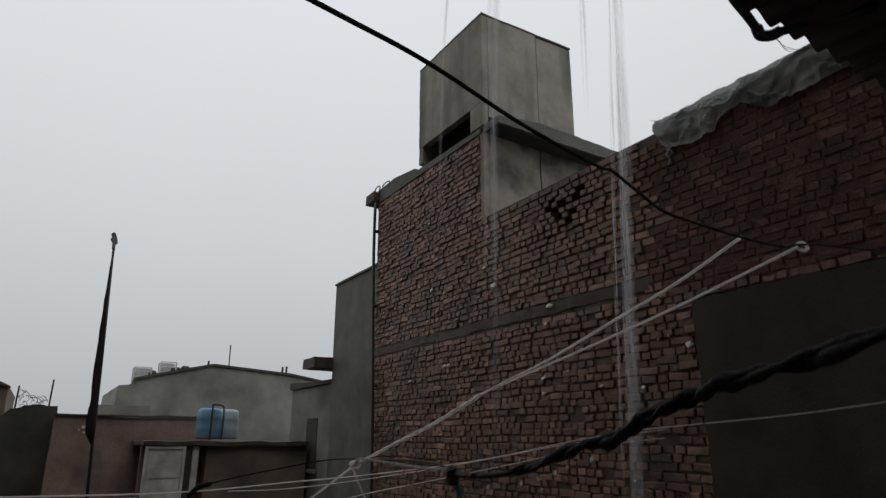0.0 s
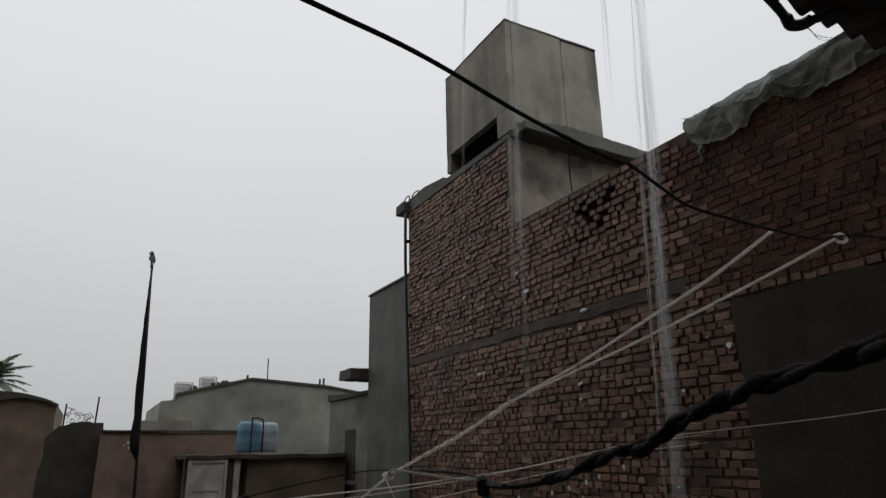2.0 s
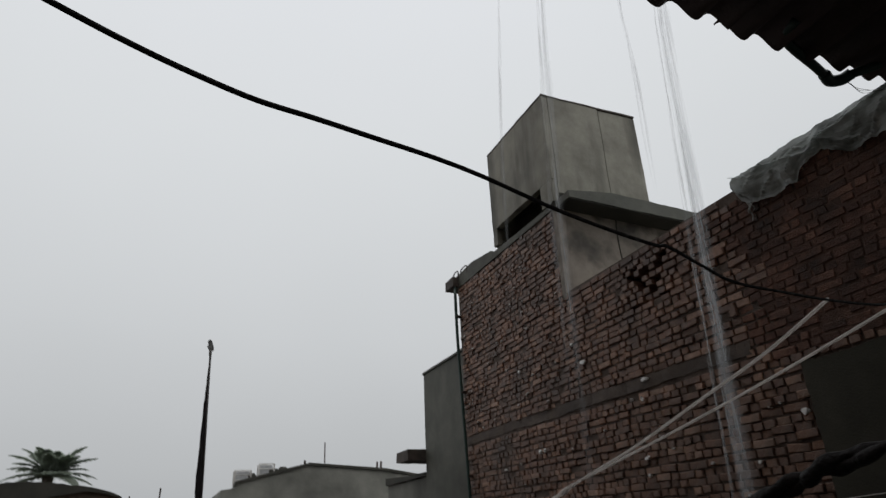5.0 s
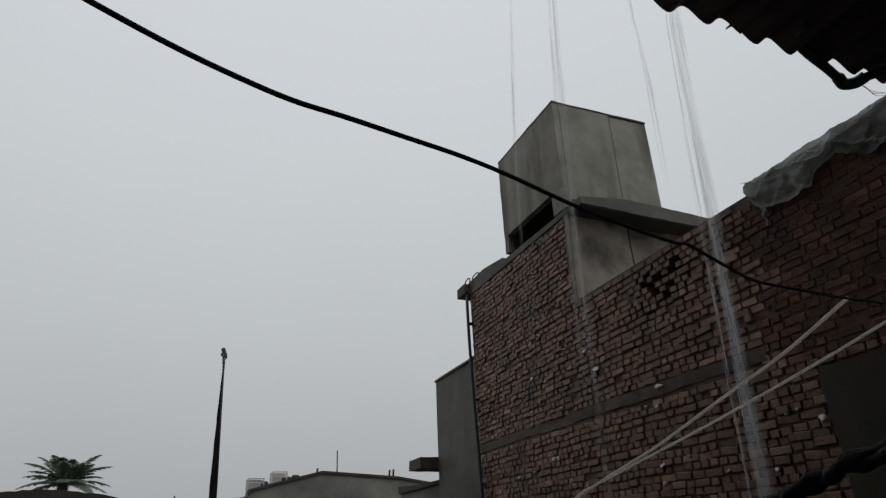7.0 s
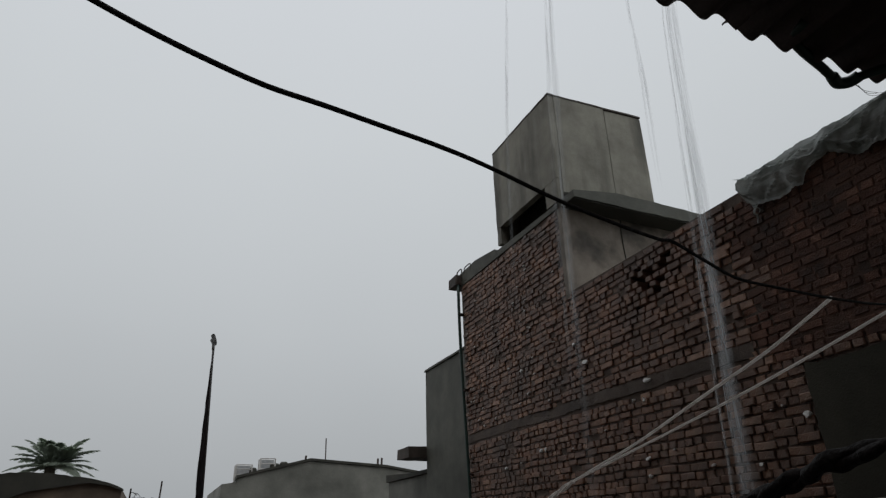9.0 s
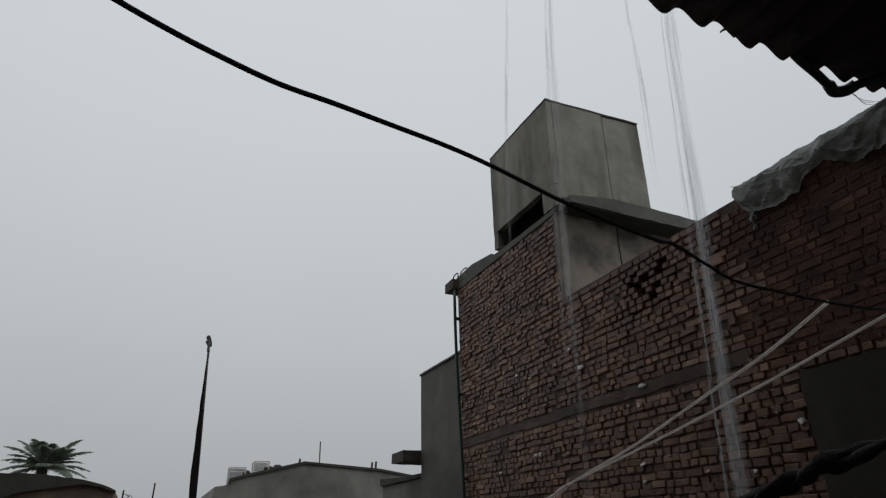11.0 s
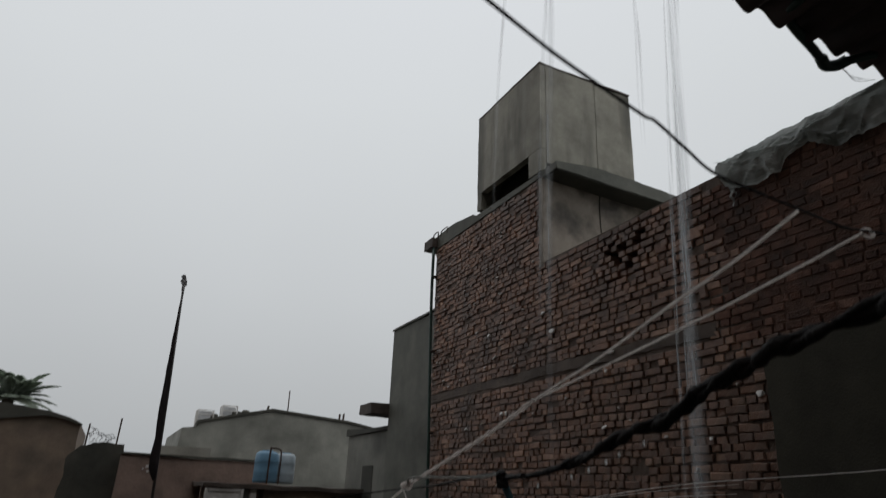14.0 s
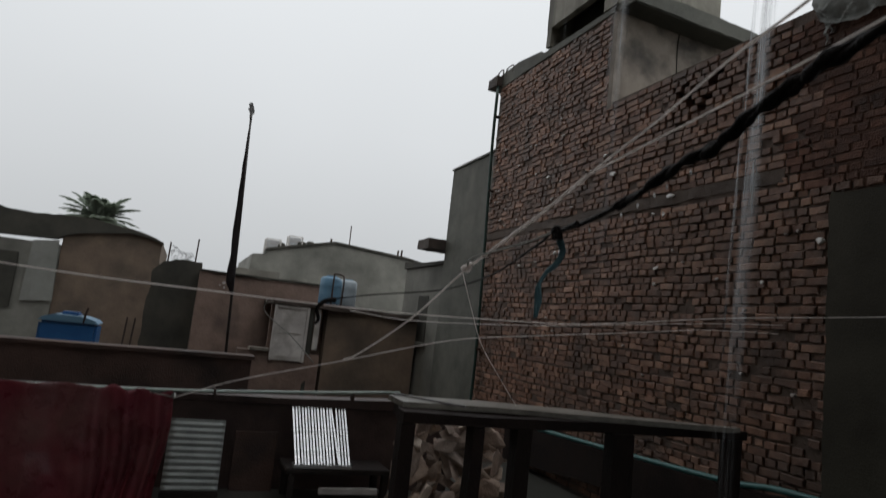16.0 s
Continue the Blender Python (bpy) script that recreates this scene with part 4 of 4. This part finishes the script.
# ---- roofs and houses across the street ----
def house_block(name, place, label, walls, material):
    h = thing(name, place, label, "house")
    for lo, hi in walls:
        part("wall", rough_block(lo, hi, 0.8, 0.02), material, h)
    return h

far = thing("far_grey_house", (4.0, 19.5, GROUND), "large grey rendered house with a low gabled roofline in the rain", "house")
part("wall", prism([(1.55, GROUND), (7.6, GROUND), (7.6, 3.2), (6.2, 3.42), (3.95, 3.57), (2.6, 3.25), (2.02, 3.10), (1.98, 3.0), (1.62, 2.95), (1.58, 2.4)], "y", 19.0, 24.0), far_grey, far)
part("coping", prism([(1.93, 2.99), (2.02, 3.11), (2.6, 3.26), (3.95, 3.58), (6.2, 3.43), (7.6, 3.21), (7.6, 3.28), (6.2, 3.50), (3.95, 3.65), (2.6, 3.33), (1.98, 3.17)], "y", 18.95, 19.25), far_dark, far, "dark wet coping")
part("mast", tube([(4.45, 19.3, 3.5), (4.44, 19.3, 4.25)], 0.018, 6), rusty_iron, far)
for x, z, h in ((6.0, 3.48, 0.22), (6.12, 3.47, 0.25), (3.85, 3.62, 0.12)):
    part("stub", tube([(x, 19.2, z), (x + 0.01, 19.2, z + h)], 0.03, 6), rusty_iron, far)
for x, w, h in ((1.98, 0.42, 0.40), (2.62, 0.40, 0.42)):
    cage = thing("roof_cage", (x + w / 2, 19.4, 3.1), "white wire cage standing on the far roof", "cage", "roof cages")
    zb = 3.08 + 0.24 * (x - 1.98)
    for xx in (x, x + w):
        for yy in (19.3, 19.65):
            part("post", tube([(xx, yy, zb), (xx, yy, zb + h)], 0.02, 5), white_paint, cage)
    for zz in (zb + 0.14, zb + 0.28, zb + h):
        for yy in (19.3, 19.65):
            part("bar", tube([(x, yy, zz), (x + w, yy, zz)], 0.014, 5), white_paint, cage)
    part("panel", block((x + 0.02, 19.46, zb + 0.02), (x + w - 0.02, 19.5, zb + h - 0.02), 0.005), galvanised, cage, "pale sheet inside the cage")
for x, r in ((2.45, 0.11), (3.05, 0.15), (3.3, 0.12)):
    drum = thing("roof_drum", (x, 19.5, 3.2), "small dark drum on the far roof", "drum", "roof drums")
    zb = 3.17 + (x - 2.4) * 0.2
    part("body", tube([(x, 19.5, zb), (x, 19.5, zb + 0.03), (x, 19.5, zb + 0.2), (x, 19.5, zb + 0.24)], lambda u, r=r: r if u < 0.9 else r * 0.7, 12), far_dark, drum)

red = thing("red_brick_house", (1.4, 12.5, GROUND), "weathered reddish rendered house wall in the rain", "house")
part("wall", rough_block((0.2, 12.0, GROUND), (2.6, 14.5, 1.95), 0.7, 0.015), far_red, red)
part("coping", rough_block((0.2, 11.97, 1.955), (2.6, 12.2, 1.985), 0.3, 0.012), far_dark, red)
pale = bmesh.new()
for dx, dz, s in ((0.0, 0.0, 0.04), (0.06, 0.03, 0.03), (0.02, -0.07, 0.035), (-0.05, -0.03, 0.025)):
    rough_block((0.6 + dx, 11.985, 1.76 + dz), (0.6 + dx + s, 12.01, 1.76 + dz + s), 0.05, 0.006, pale)
part("patch", pale, white_paint, red, "pale broken plaster patch")
part("upper_wall", rough_block((0.85, 14.6, GROUND), (1.9, 16, 2.25), 0.7, 0.015), far_grey, red)

shedh = thing("roof_room", (2.6, 11.0, GROUND), "small roof room with a dark flat slab and white door frame", "house")
part("slab", rough_block((1.35, 10.55, 1.52), (3.83, 12.0, 1.58), 0.2, 0.02), band_cement, shedh, "dark wet roof slab with a ragged edge")
part("wall", rough_block((2.25, 10.62, GROUND), (3.83, 11.99, 1.515), 0.7, 0.01), far_brown, shedh)
part("wall", rough_block((1.37, 10.9, GROUND), (2.245, 11.0, 1.515), 0.7, 0.01), far_red, shedh)
door = part("door", block((1.43, 10.572, 0.63), (1.90, 10.597, 1.46), 0.008), white_paint, shedh, "weathered white door leaf")
for lo, hi in (((1.385, 10.556, 0.62), (1.428, 10.598, 1.51)), ((1.902, 10.556, 0.62), (1.945, 10.598, 1.51)), ((1.43, 10.558, 1.463), (1.90, 10.598, 1.508))):
    part("frame", block(lo, hi, 0.006), white_paint, door)
for z0, z1 in ((0.69, 1.0), (1.07, 1.40)):
    part("panel", block((1.49, 10.562, z0), (1.84, 10.571, z1), 0.004), white_paint, door)
part("post", block((1.955, 10.6, GROUND), (2.03, 10.7, 1.515), 0.006), far_dark, shedh)
part("jamb", block((2.05, 10.6, 0.84), (2.14, 10.66, 1.51), 0.006), white_paint, shedh, "white painted jamb")
part("step", rough_block((1.08, 10.55, 0.76), (1.375, 10.9, 0.80), 0.3, 0.01), coping_cement, shedh)
part("wall", rough_block((0.9, 10.6, GROUND), (2.2, 10.88, 0.755), 0.7, 0.012), far_red, shedh)

drum = thing("blue_tank", (2.315, 11.0, 1.6), "pale blue plastic water drum standing on the slab roof", "water tank")
pr = [(0.0, 0.27), (0.04, 0.285), (0.15, 0.284), (0.17, 0.290), (0.19, 0.284), (0.32, 0.284), (0.34, 0.290), (0.36, 0.284), (0.45, 0.28), (0.48, 0.25), (0.5, 0.2)]
bm = bmesh.new()
rings = [[bm.verts.new((2.315 + r * 0.65 * math.cos(2 * math.pi * k / 24), 11.0 + r * 0.65 * math.sin(2 * math.pi * k / 24), 1.61 + h * 0.95)) for k in range(24)] for h, r in pr]
for a, b in zip(rings, rings[1:]):
    for k in range(24):
        bm.faces.new((a[k], a[(k + 1) % 24], b[(k + 1) % 24], b[k]))
bm.faces.new(rings[0])
bm.faces.new(rings[-1])
part("body", bm, pale_blue, drum, "", True)
part("lid", tube([(2.315, 11.0, 2.08), (2.315, 11.0, 2.105)], 0.09, 16), pale_blue, drum)
part("pipe", tube(smooth_line([(2.31, 10.78, 1.6), (2.31, 10.78, 2.08), (2.33, 10.78, 2.13), (2.45, 10.79, 2.12), (2.485, 10.78, 2.04), (2.485, 10.78, 1.6)], 6), 0.014, 6), rusty_iron, drum, "thin dark pipe")

second = thing("pale_tank", (2.655, 11.2, 1.6), "milky pale blue plastic drum standing behind the blue one", "water tank")
bm = bmesh.new()
rings = [[bm.verts.new((2.655 + r * 0.60 * math.cos(2 * math.pi * k / 24), 11.2 + r * 0.60 * math.sin(2 * math.pi * k / 24), 1.61 + h * 0.94)) for k in range(24)] for h, r in pr]
for a, b in zip(rings, rings[1:]):
    for k in range(24):
        bm.faces.new((a[k], a[(k + 1) % 24], b[(k + 1) % 24], b[k]))
bm.faces.new(rings[0])
bm.faces.new(rings[-1])
part("body", bm, surface("milky_plastic", (0.27, 0.33, 0.37), (0.40, 0.46, 0.50), 4, 0.4, 0.05), second, "", True)
part("lid", tube([(2.655, 11.2, 2.07), (2.655, 11.2, 2.095)], 0.085, 16), pale_blue, second)

blue = thing("blue_cooler", (-1.2, 9.0, 0.7), "blue plastic water box on the brown wall beyond the terrace", "water tank")
part("body", block((-1.52, 8.8, 0.72), (-0.90, 9.3, 1.0), 0.03), blue_plastic, blue)
part("lid", prism([(-1.53, 1.002), (-0.89, 1.002), (-0.93, 1.04), (-1.05, 1.075), (-1.37, 1.085), (-1.48, 1.045)], "y", 8.78, 9.32), pale_blue, blue, "paler wet lid with sloping sides")
part("cap", block((-1.33, 8.95, 1.07), (-1.12, 9.2, 1.12), 0.02), blue_plastic, blue)
part("tap", tube([(-1.05, 8.79, 1.0), (-1.04, 8.77, 1.1), (-1.02, 8.77, 1.19)], 0.012, 6), rusty_iron, blue)
low_roof = thing("low_roof", (-1.5, 9.0, GROUND), "low brown flat roofed house below the blue water box", "house")
part("wall", rough_block((-4.03, 8.6, GROUND), (0.1, 9.8, 0.66), 0.8, 0.015), far_brown, low_roof)
part("coping", rough_block((-4.03, 8.56, 0.665), (0.1, 9.8, 0.715), 0.4, 0.015), far_dark, low_roof)
for x in (-0.62, -0.53):
    part("rod", tube([(x, 9.0, 0.7), (x + 0.02, 9.0, 1.12)], 0.012, 5), rusty_iron, low_roof, "rusty rod")

pier = thing("dark_pier", (-0.1, 12.6, GROUND), "dark mossy wall pier with wire mesh between two rods", "wall")
part("wall", prism(ragged([(-0.62, GROUND), (0.24, GROUND), (0.22, 2.12), (-0.1, 2.14), (-0.42, 2.06), (-0.56, 1.9), (-0.6, 1.4)], 0.06, 0.03, 4), "y", 12.45, 13.4), far_dark, pier)
for x, h in ((-0.36, 2.42), (0.1, 2.54)):
    part("rod", tube([(x, 12.5, 2.0), (x + 0.01, 12.5, h)], 0.014, 5), rusty_iron, pier, "upright rusty rod")
bm = bmesh.new()
mr = random.Random(8)
for k in range(26):
    a = Vector((mr.uniform(-0.35, 0.1), 12.5, mr.uniform(2.06, 2.32)))
    b = a + Vector((mr.uniform(-0.15, 0.15), 0, mr.uniform(-0.1, 0.1)))
    b.x, b.z = min(0.1, max(-0.36, b.x)), max(2.06, b.z)
    tube(smooth_line([a, (a + b) / 2 + Vector((0, 0.03, 0.03)), b], 3), 0.006, 4, bm)
part("mesh", bm, steel, pier, "tangled wire mesh")

left = thing("brown_house", (-3.0, 15.5, GROUND), "brown rendered house with a dark mossy top and pale side bay", "house")
part("wall", prism(ragged([(-2.45, GROUND), (-0.6, GROUND), (-0.6, 2.56), (-1.2, 2.72), (-2.45, 2.80)], 0.12, 0.02, 5), "y", 15.0, 19.0), far_brown, left)
eave = [(-7.5, 2.2), (-2.6, 2.36), (-2.2, 2.52), (-1.2, 2.68), (-0.85, 2.63), (-0.58, 2.54)]
for k in range(60):
    x = -0.57 - 6.9 * k / 59
    eave.append((x, float(np.interp(x, (-7.5, -3.7, -3.0, -2.2, -1.2, -0.85, -0.57), (2.75, 2.86, 2.81, 2.88, 2.77, 2.69, 2.58))) + 0.05 * noise.noise((x * 4, 2, 0)) * (x < -1.8) + 0.02 * noise.noise((x * 15, 2, 0))))
part("mossy_top", prism(eave, "y", 14.92, 15.3), far_dark, left, "dark mossy eave with a ragged top")
part("bay", rough_block((-7.5, 14.98, GROUND), (-2.46, 19.0, 2.25), 0.9, 0.015), far_grey, left, "grey side bay")
part("pale_panel", prism([(-3.0, 1.05), (-2.44, 1.1), (-2.5, 2.33), (-2.95, 2.27)], "y", 14.93, 14.975), pale_render, left, "pale painted wall panel")
part("opening", block((-3.75, 14.94, 0.9), (-3.15, 14.976, 2.0), 0.01), far_dark, left, "dark doorway")

# ---- palm behind the houses ----
palm = thing("palm_tree", (-3.8, 30.0, GROUND), "date palm with a ragged green crown behind the houses", "tree")
part("trunk", tube([(-3.8 + 0.1 * math.sin(z), 30.0, z) for z in np.linspace(GROUND, 4.4, 22)], lambda u: 0.24 - 0.06 * u + 0.012 * math.sin(u * 120), 10), bark, palm, "", True)
pr = random.Random(11)
for f in range(34):
    az = f * 2.399 + pr.uniform(-0.2, 0.2)
    rise = pr.uniform(0.15, 1.4)
    L = pr.uniform(1.4, 1.95)
    d = Vector((math.cos(az), math.sin(az), 0))
    spine = []
    for i in range(15):
        u = i / 14
        spine.append(Vector((-3.8, 30, 4.3)) + d * (L * u * math.cos(rise * 0.75)) + Vector((0, 0, L * (math.sin(rise) * u - 0.40 * u * u))))
    bm = tube(spine, lambda u: 0.03 - 0.022 * u, 4)
    side = d.cross(Vector((0, 0, 1)))
    for i in range(1, 15):
        ahead = (spine[i] - spine[i - 1]).normalized()
        for s_ in (-1, 1):
            for q in (0.0, 0.33, 0.66):
                base = spine[i - 1].lerp(spine[i], q)
                ln = 0.50 * math.sin(math.pi * (0.22 + 0.70 * i / 14)) * pr.uniform(0.85, 1.1)
                tip = base + side * s_ * ln * 0.62 + ahead * ln * 0.62 - Vector((0, 0, ln * pr.uniform(0.05, 0.28)))
                mid = base.lerp(tip, 0.5) + Vector((0, 0, 0.04 * ln))
                w = ahead * 0.05
                vs = [bm.verts.new(p) for p in (base - w * 0.5, base + w * 0.5, mid + w, tip, mid - w)]
                bm.faces.new(vs)
    part("frond", bm, leaf, palm)

# ---- the brick face, course by course ----
def brick_mesh(length, height, depth, rnd, name):
    """A worn brick, its face towards -x, centred on y and z; the face stands at x = 0."""
    hy, hz, c = length / 2, height / 2, 0.0035
    vs = []
    for inset, x in ((0, depth), (0, c + 0.002), (c, 0)):
        for sy, sz in ((-1, -1), (1, -1), (1, 1), (-1, 1)):
            vs.append((x + rnd.uniform(-0.0022, 0.0022), sy * (hy - inset + rnd.uniform(-0.008, 0.002)), sz * (hz - inset + rnd.uniform(-0.006, 0.002))))
    fs = [(8, 11, 10, 9)]
    for a in (0, 4):
        for k in range(4):
            fs.append((a + k, a + (k + 1) % 4, a + 4 + (k + 1) % 4, a + 4 + k))
    return vs, fs

br = random.Random(21)
def shared(length, material, name, height=COURSE - JOINT):
    vs, fs = brick_mesh(length, height, 0.05, br, name)
    me = bpy.data.meshes.new(name)
    me.from_pydata(vs, [], fs)
    me.materials.append(material)
    return me
# lengths from half bricks and cut closers to whole ones, as the courses show them
LENGTHS = [LONG * f for f in (0.46, 0.50, 0.50, 0.54, 0.62, 0.72, 0.80, 0.90, 0.98, 1.0, 1.04)]
kinds_of_brick = [(n, [shared(n - JOINT, brick_single, "brick") for _ in range(2)]) for n in LENGTHS]
CHIPS = [(4.402, 2.773, 0.075, 0.028), (4.469, 2.617, 0.030, 0.026), (4.533, 2.140, 0.034, 0.024), (4.500, 2.150, 0.022, 0.018), (4.536, 2.004, 0.028, 0.024), (6.220, 2.397, 0.040, 0.034), (6.130, 2.397, 0.038, 0.036), (7.029, 2.293, 0.036, 0.022),
         (5.257, 3.133, 0.070, 0.036), (5.417, 3.353, 0.045, 0.030), (6.522, 3.330, 0.045, 0.028), (2.965, 2.250, 0.042, 0.036), (4.620, 2.640, 0.020, 0.018), (3.400, 1.990, 0.03, 0.02)]
joined_v, joined_f, slurry_v, slurry_f = [], [], [], []
singles = 0
brick_face = part("brick_face", block((WALL + 0.005, 5.0, -0.10), (WALL + 0.015, 5.1, -0.05)), mortar, house, "worn fired bricks laid in uneven courses")
course = 0
z = COURSE / 2
while z < TOWER_TOP - 0.02:
    y, step = 1.0 + br.uniform(0, 0.1), 0.0
    sag = 0.006 * math.sin(course * 1.7)
    while y < END:
        in_vent = VENT[0] < y < VENT[1] and VENT[2] < z < VENT[3]
        step, meshes = kinds_of_brick[2] if in_vent else br.choice(kinds_of_brick[:5] if course % 2 == 0 and br.random() < 0.7 else kinds_of_brick)
        y += step / 2
        vent = VENT[0] + 0.06 < y < VENT[1] - 0.06 and VENT[2] + 0.03 < z < VENT[3] - 0.03
        here = z + sag + 0.010 * noise.noise((y * 0.9, z * 0.7, 2)) + 0.010 * noise.noise((y * 3.1, z * 2.2, 9)) + br.uniform(-0.004, 0.004)
        half = step / 2
        size = step - JOINT
        inside = not (z > PARAPET - 0.026 + min(0.0, 0.05 * noise.noise((y * 4, 0, 1))) and y < TOWER + half) and not (2.70 < z < 2.80 and y > 3.3 + 0.2 * math.sin(course)) and not (z < 2.54 and y - half < 2.80) and y + half < END + 0.02
        hole = vent and ((y - 4.14) / 0.33) ** 2 + ((z - 3.61) / 0.20) ** 2 < 1.0 and (int((y - VENT[0]) / (LONG / 2)) + course) % 2 == 0 and br.random() < 0.5
        if inside and not hole:
            near_porch = z > 2.6 and y < 3.15 + 0.15 * math.sin(z * 9) + br.uniform(-0.12, 0.12)
            calm = 0.25 if near_porch else 1.0
            out = WALL + br.gauss(0, 0.0045) * calm - (0.008 * calm if br.random() < 0.05 else 0) + (0.014 if br.random() < 0.07 else 0)
            near = 2.88 < y < 5.2 and 1.5 < z < 2.65
            if near and singles < 300:
                ob = new("brick", br.choice(meshes))
                ob.parent = brick_face
                ob.matrix_basis = pose(out, y, here, br.gauss(0, 1.6), br.gauss(0, 0.8), br.gauss(0, 1.2))
                singles += 1
            else:
                vs, fs = brick_mesh(size + br.uniform(-0.010, 0.003), COURSE - JOINT + br.uniform(-0.003, 0.002), 0.12 if vent else 0.05, br, "")
                tv, tf = (slurry_v, slurry_f) if near_porch else (joined_v, joined_f)
                o = len(tv)
                rx = br.gauss(0, 0.026)
                tv.extend((a + out, b + y - c * rx, c + here + b * rx) for a, b, c in vs)
                tf.extend(tuple(i + o for i in f) for f in fs)
        y += step / 2
    z += COURSE
    course += 1
for nm, vv, ff, mt in (("bricks", joined_v, joined_f, brick_joined), ("slurried_bricks", slurry_v, slurry_f, slurry_brick)):
    me = bpy.data.meshes.new(nm)
    me.from_pydata(vv, [], ff)
    me.materials.append(mt)
    ob = tagged(new(nm, me), {"bricks": "fired bricks of the upper and farther wall", "slurried_bricks": "dark bricks smeared with mortar near the porch"}[nm], kind="stuff")
    ob.parent = house
    ob.matrix_parent_inverse = house.matrix_basis.inverted()

# pale broken chips and plaster lumps bedded in the joints
chip_rnd = random.Random(3)
def chip(y, z, w, h):
    """A flat irregular pale lump, proud of the brick face."""
    bm = bmesh.new()
    for _ in range(14):
        a, d = chip_rnd.uniform(0, 6.28), chip_rnd.uniform(0.75, 1.0)
        bm.verts.new((WALL - chip_rnd.uniform(0.010, 0.014) - 0.026 * (0.9 - d) * 4 * (0.5 - 0.5 * math.sin(a)), y + w * 0.75 * d * math.cos(a), z + h * 0.75 * d * math.sin(a)))
        bm.verts.new((WALL + 0.02, y + w * 0.6 * math.cos(a), z + h * 0.6 * math.sin(a)))
    hull = bmesh.ops.convex_hull(bm, input=bm.verts[:])
    bmesh.ops.delete(bm, geom=[g for g in hull["geom_interior"] if isinstance(g, bmesh.types.BMVert)], context="VERTS")
    return bm
for spot in CHIPS:
    part("chip", chip(*spot), pale_brick, house, "pale broken lump of plaster")
# tower scatter: small lumps whose pale colour also imitates glints on wet bricks
for _ in range(46):
    y, z = chip_rnd.uniform(5.55, 8.0), chip_rnd.uniform(2.85, 4.85)
    part("chip", chip(y, z, chip_rnd.uniform(0.018, 0.045), chip_rnd.uniform(0.014, 0.026)), dull_chip, house)
for _ in range(26):
    y, z = chip_rnd.uniform(3.0, 7.6), chip_rnd.uniform(1.2, 2.65)
    part("chip", chip(y, z, chip_rnd.uniform(0.014, 0.03), chip_rnd.uniform(0.012, 0.02)), dull_chip, house)
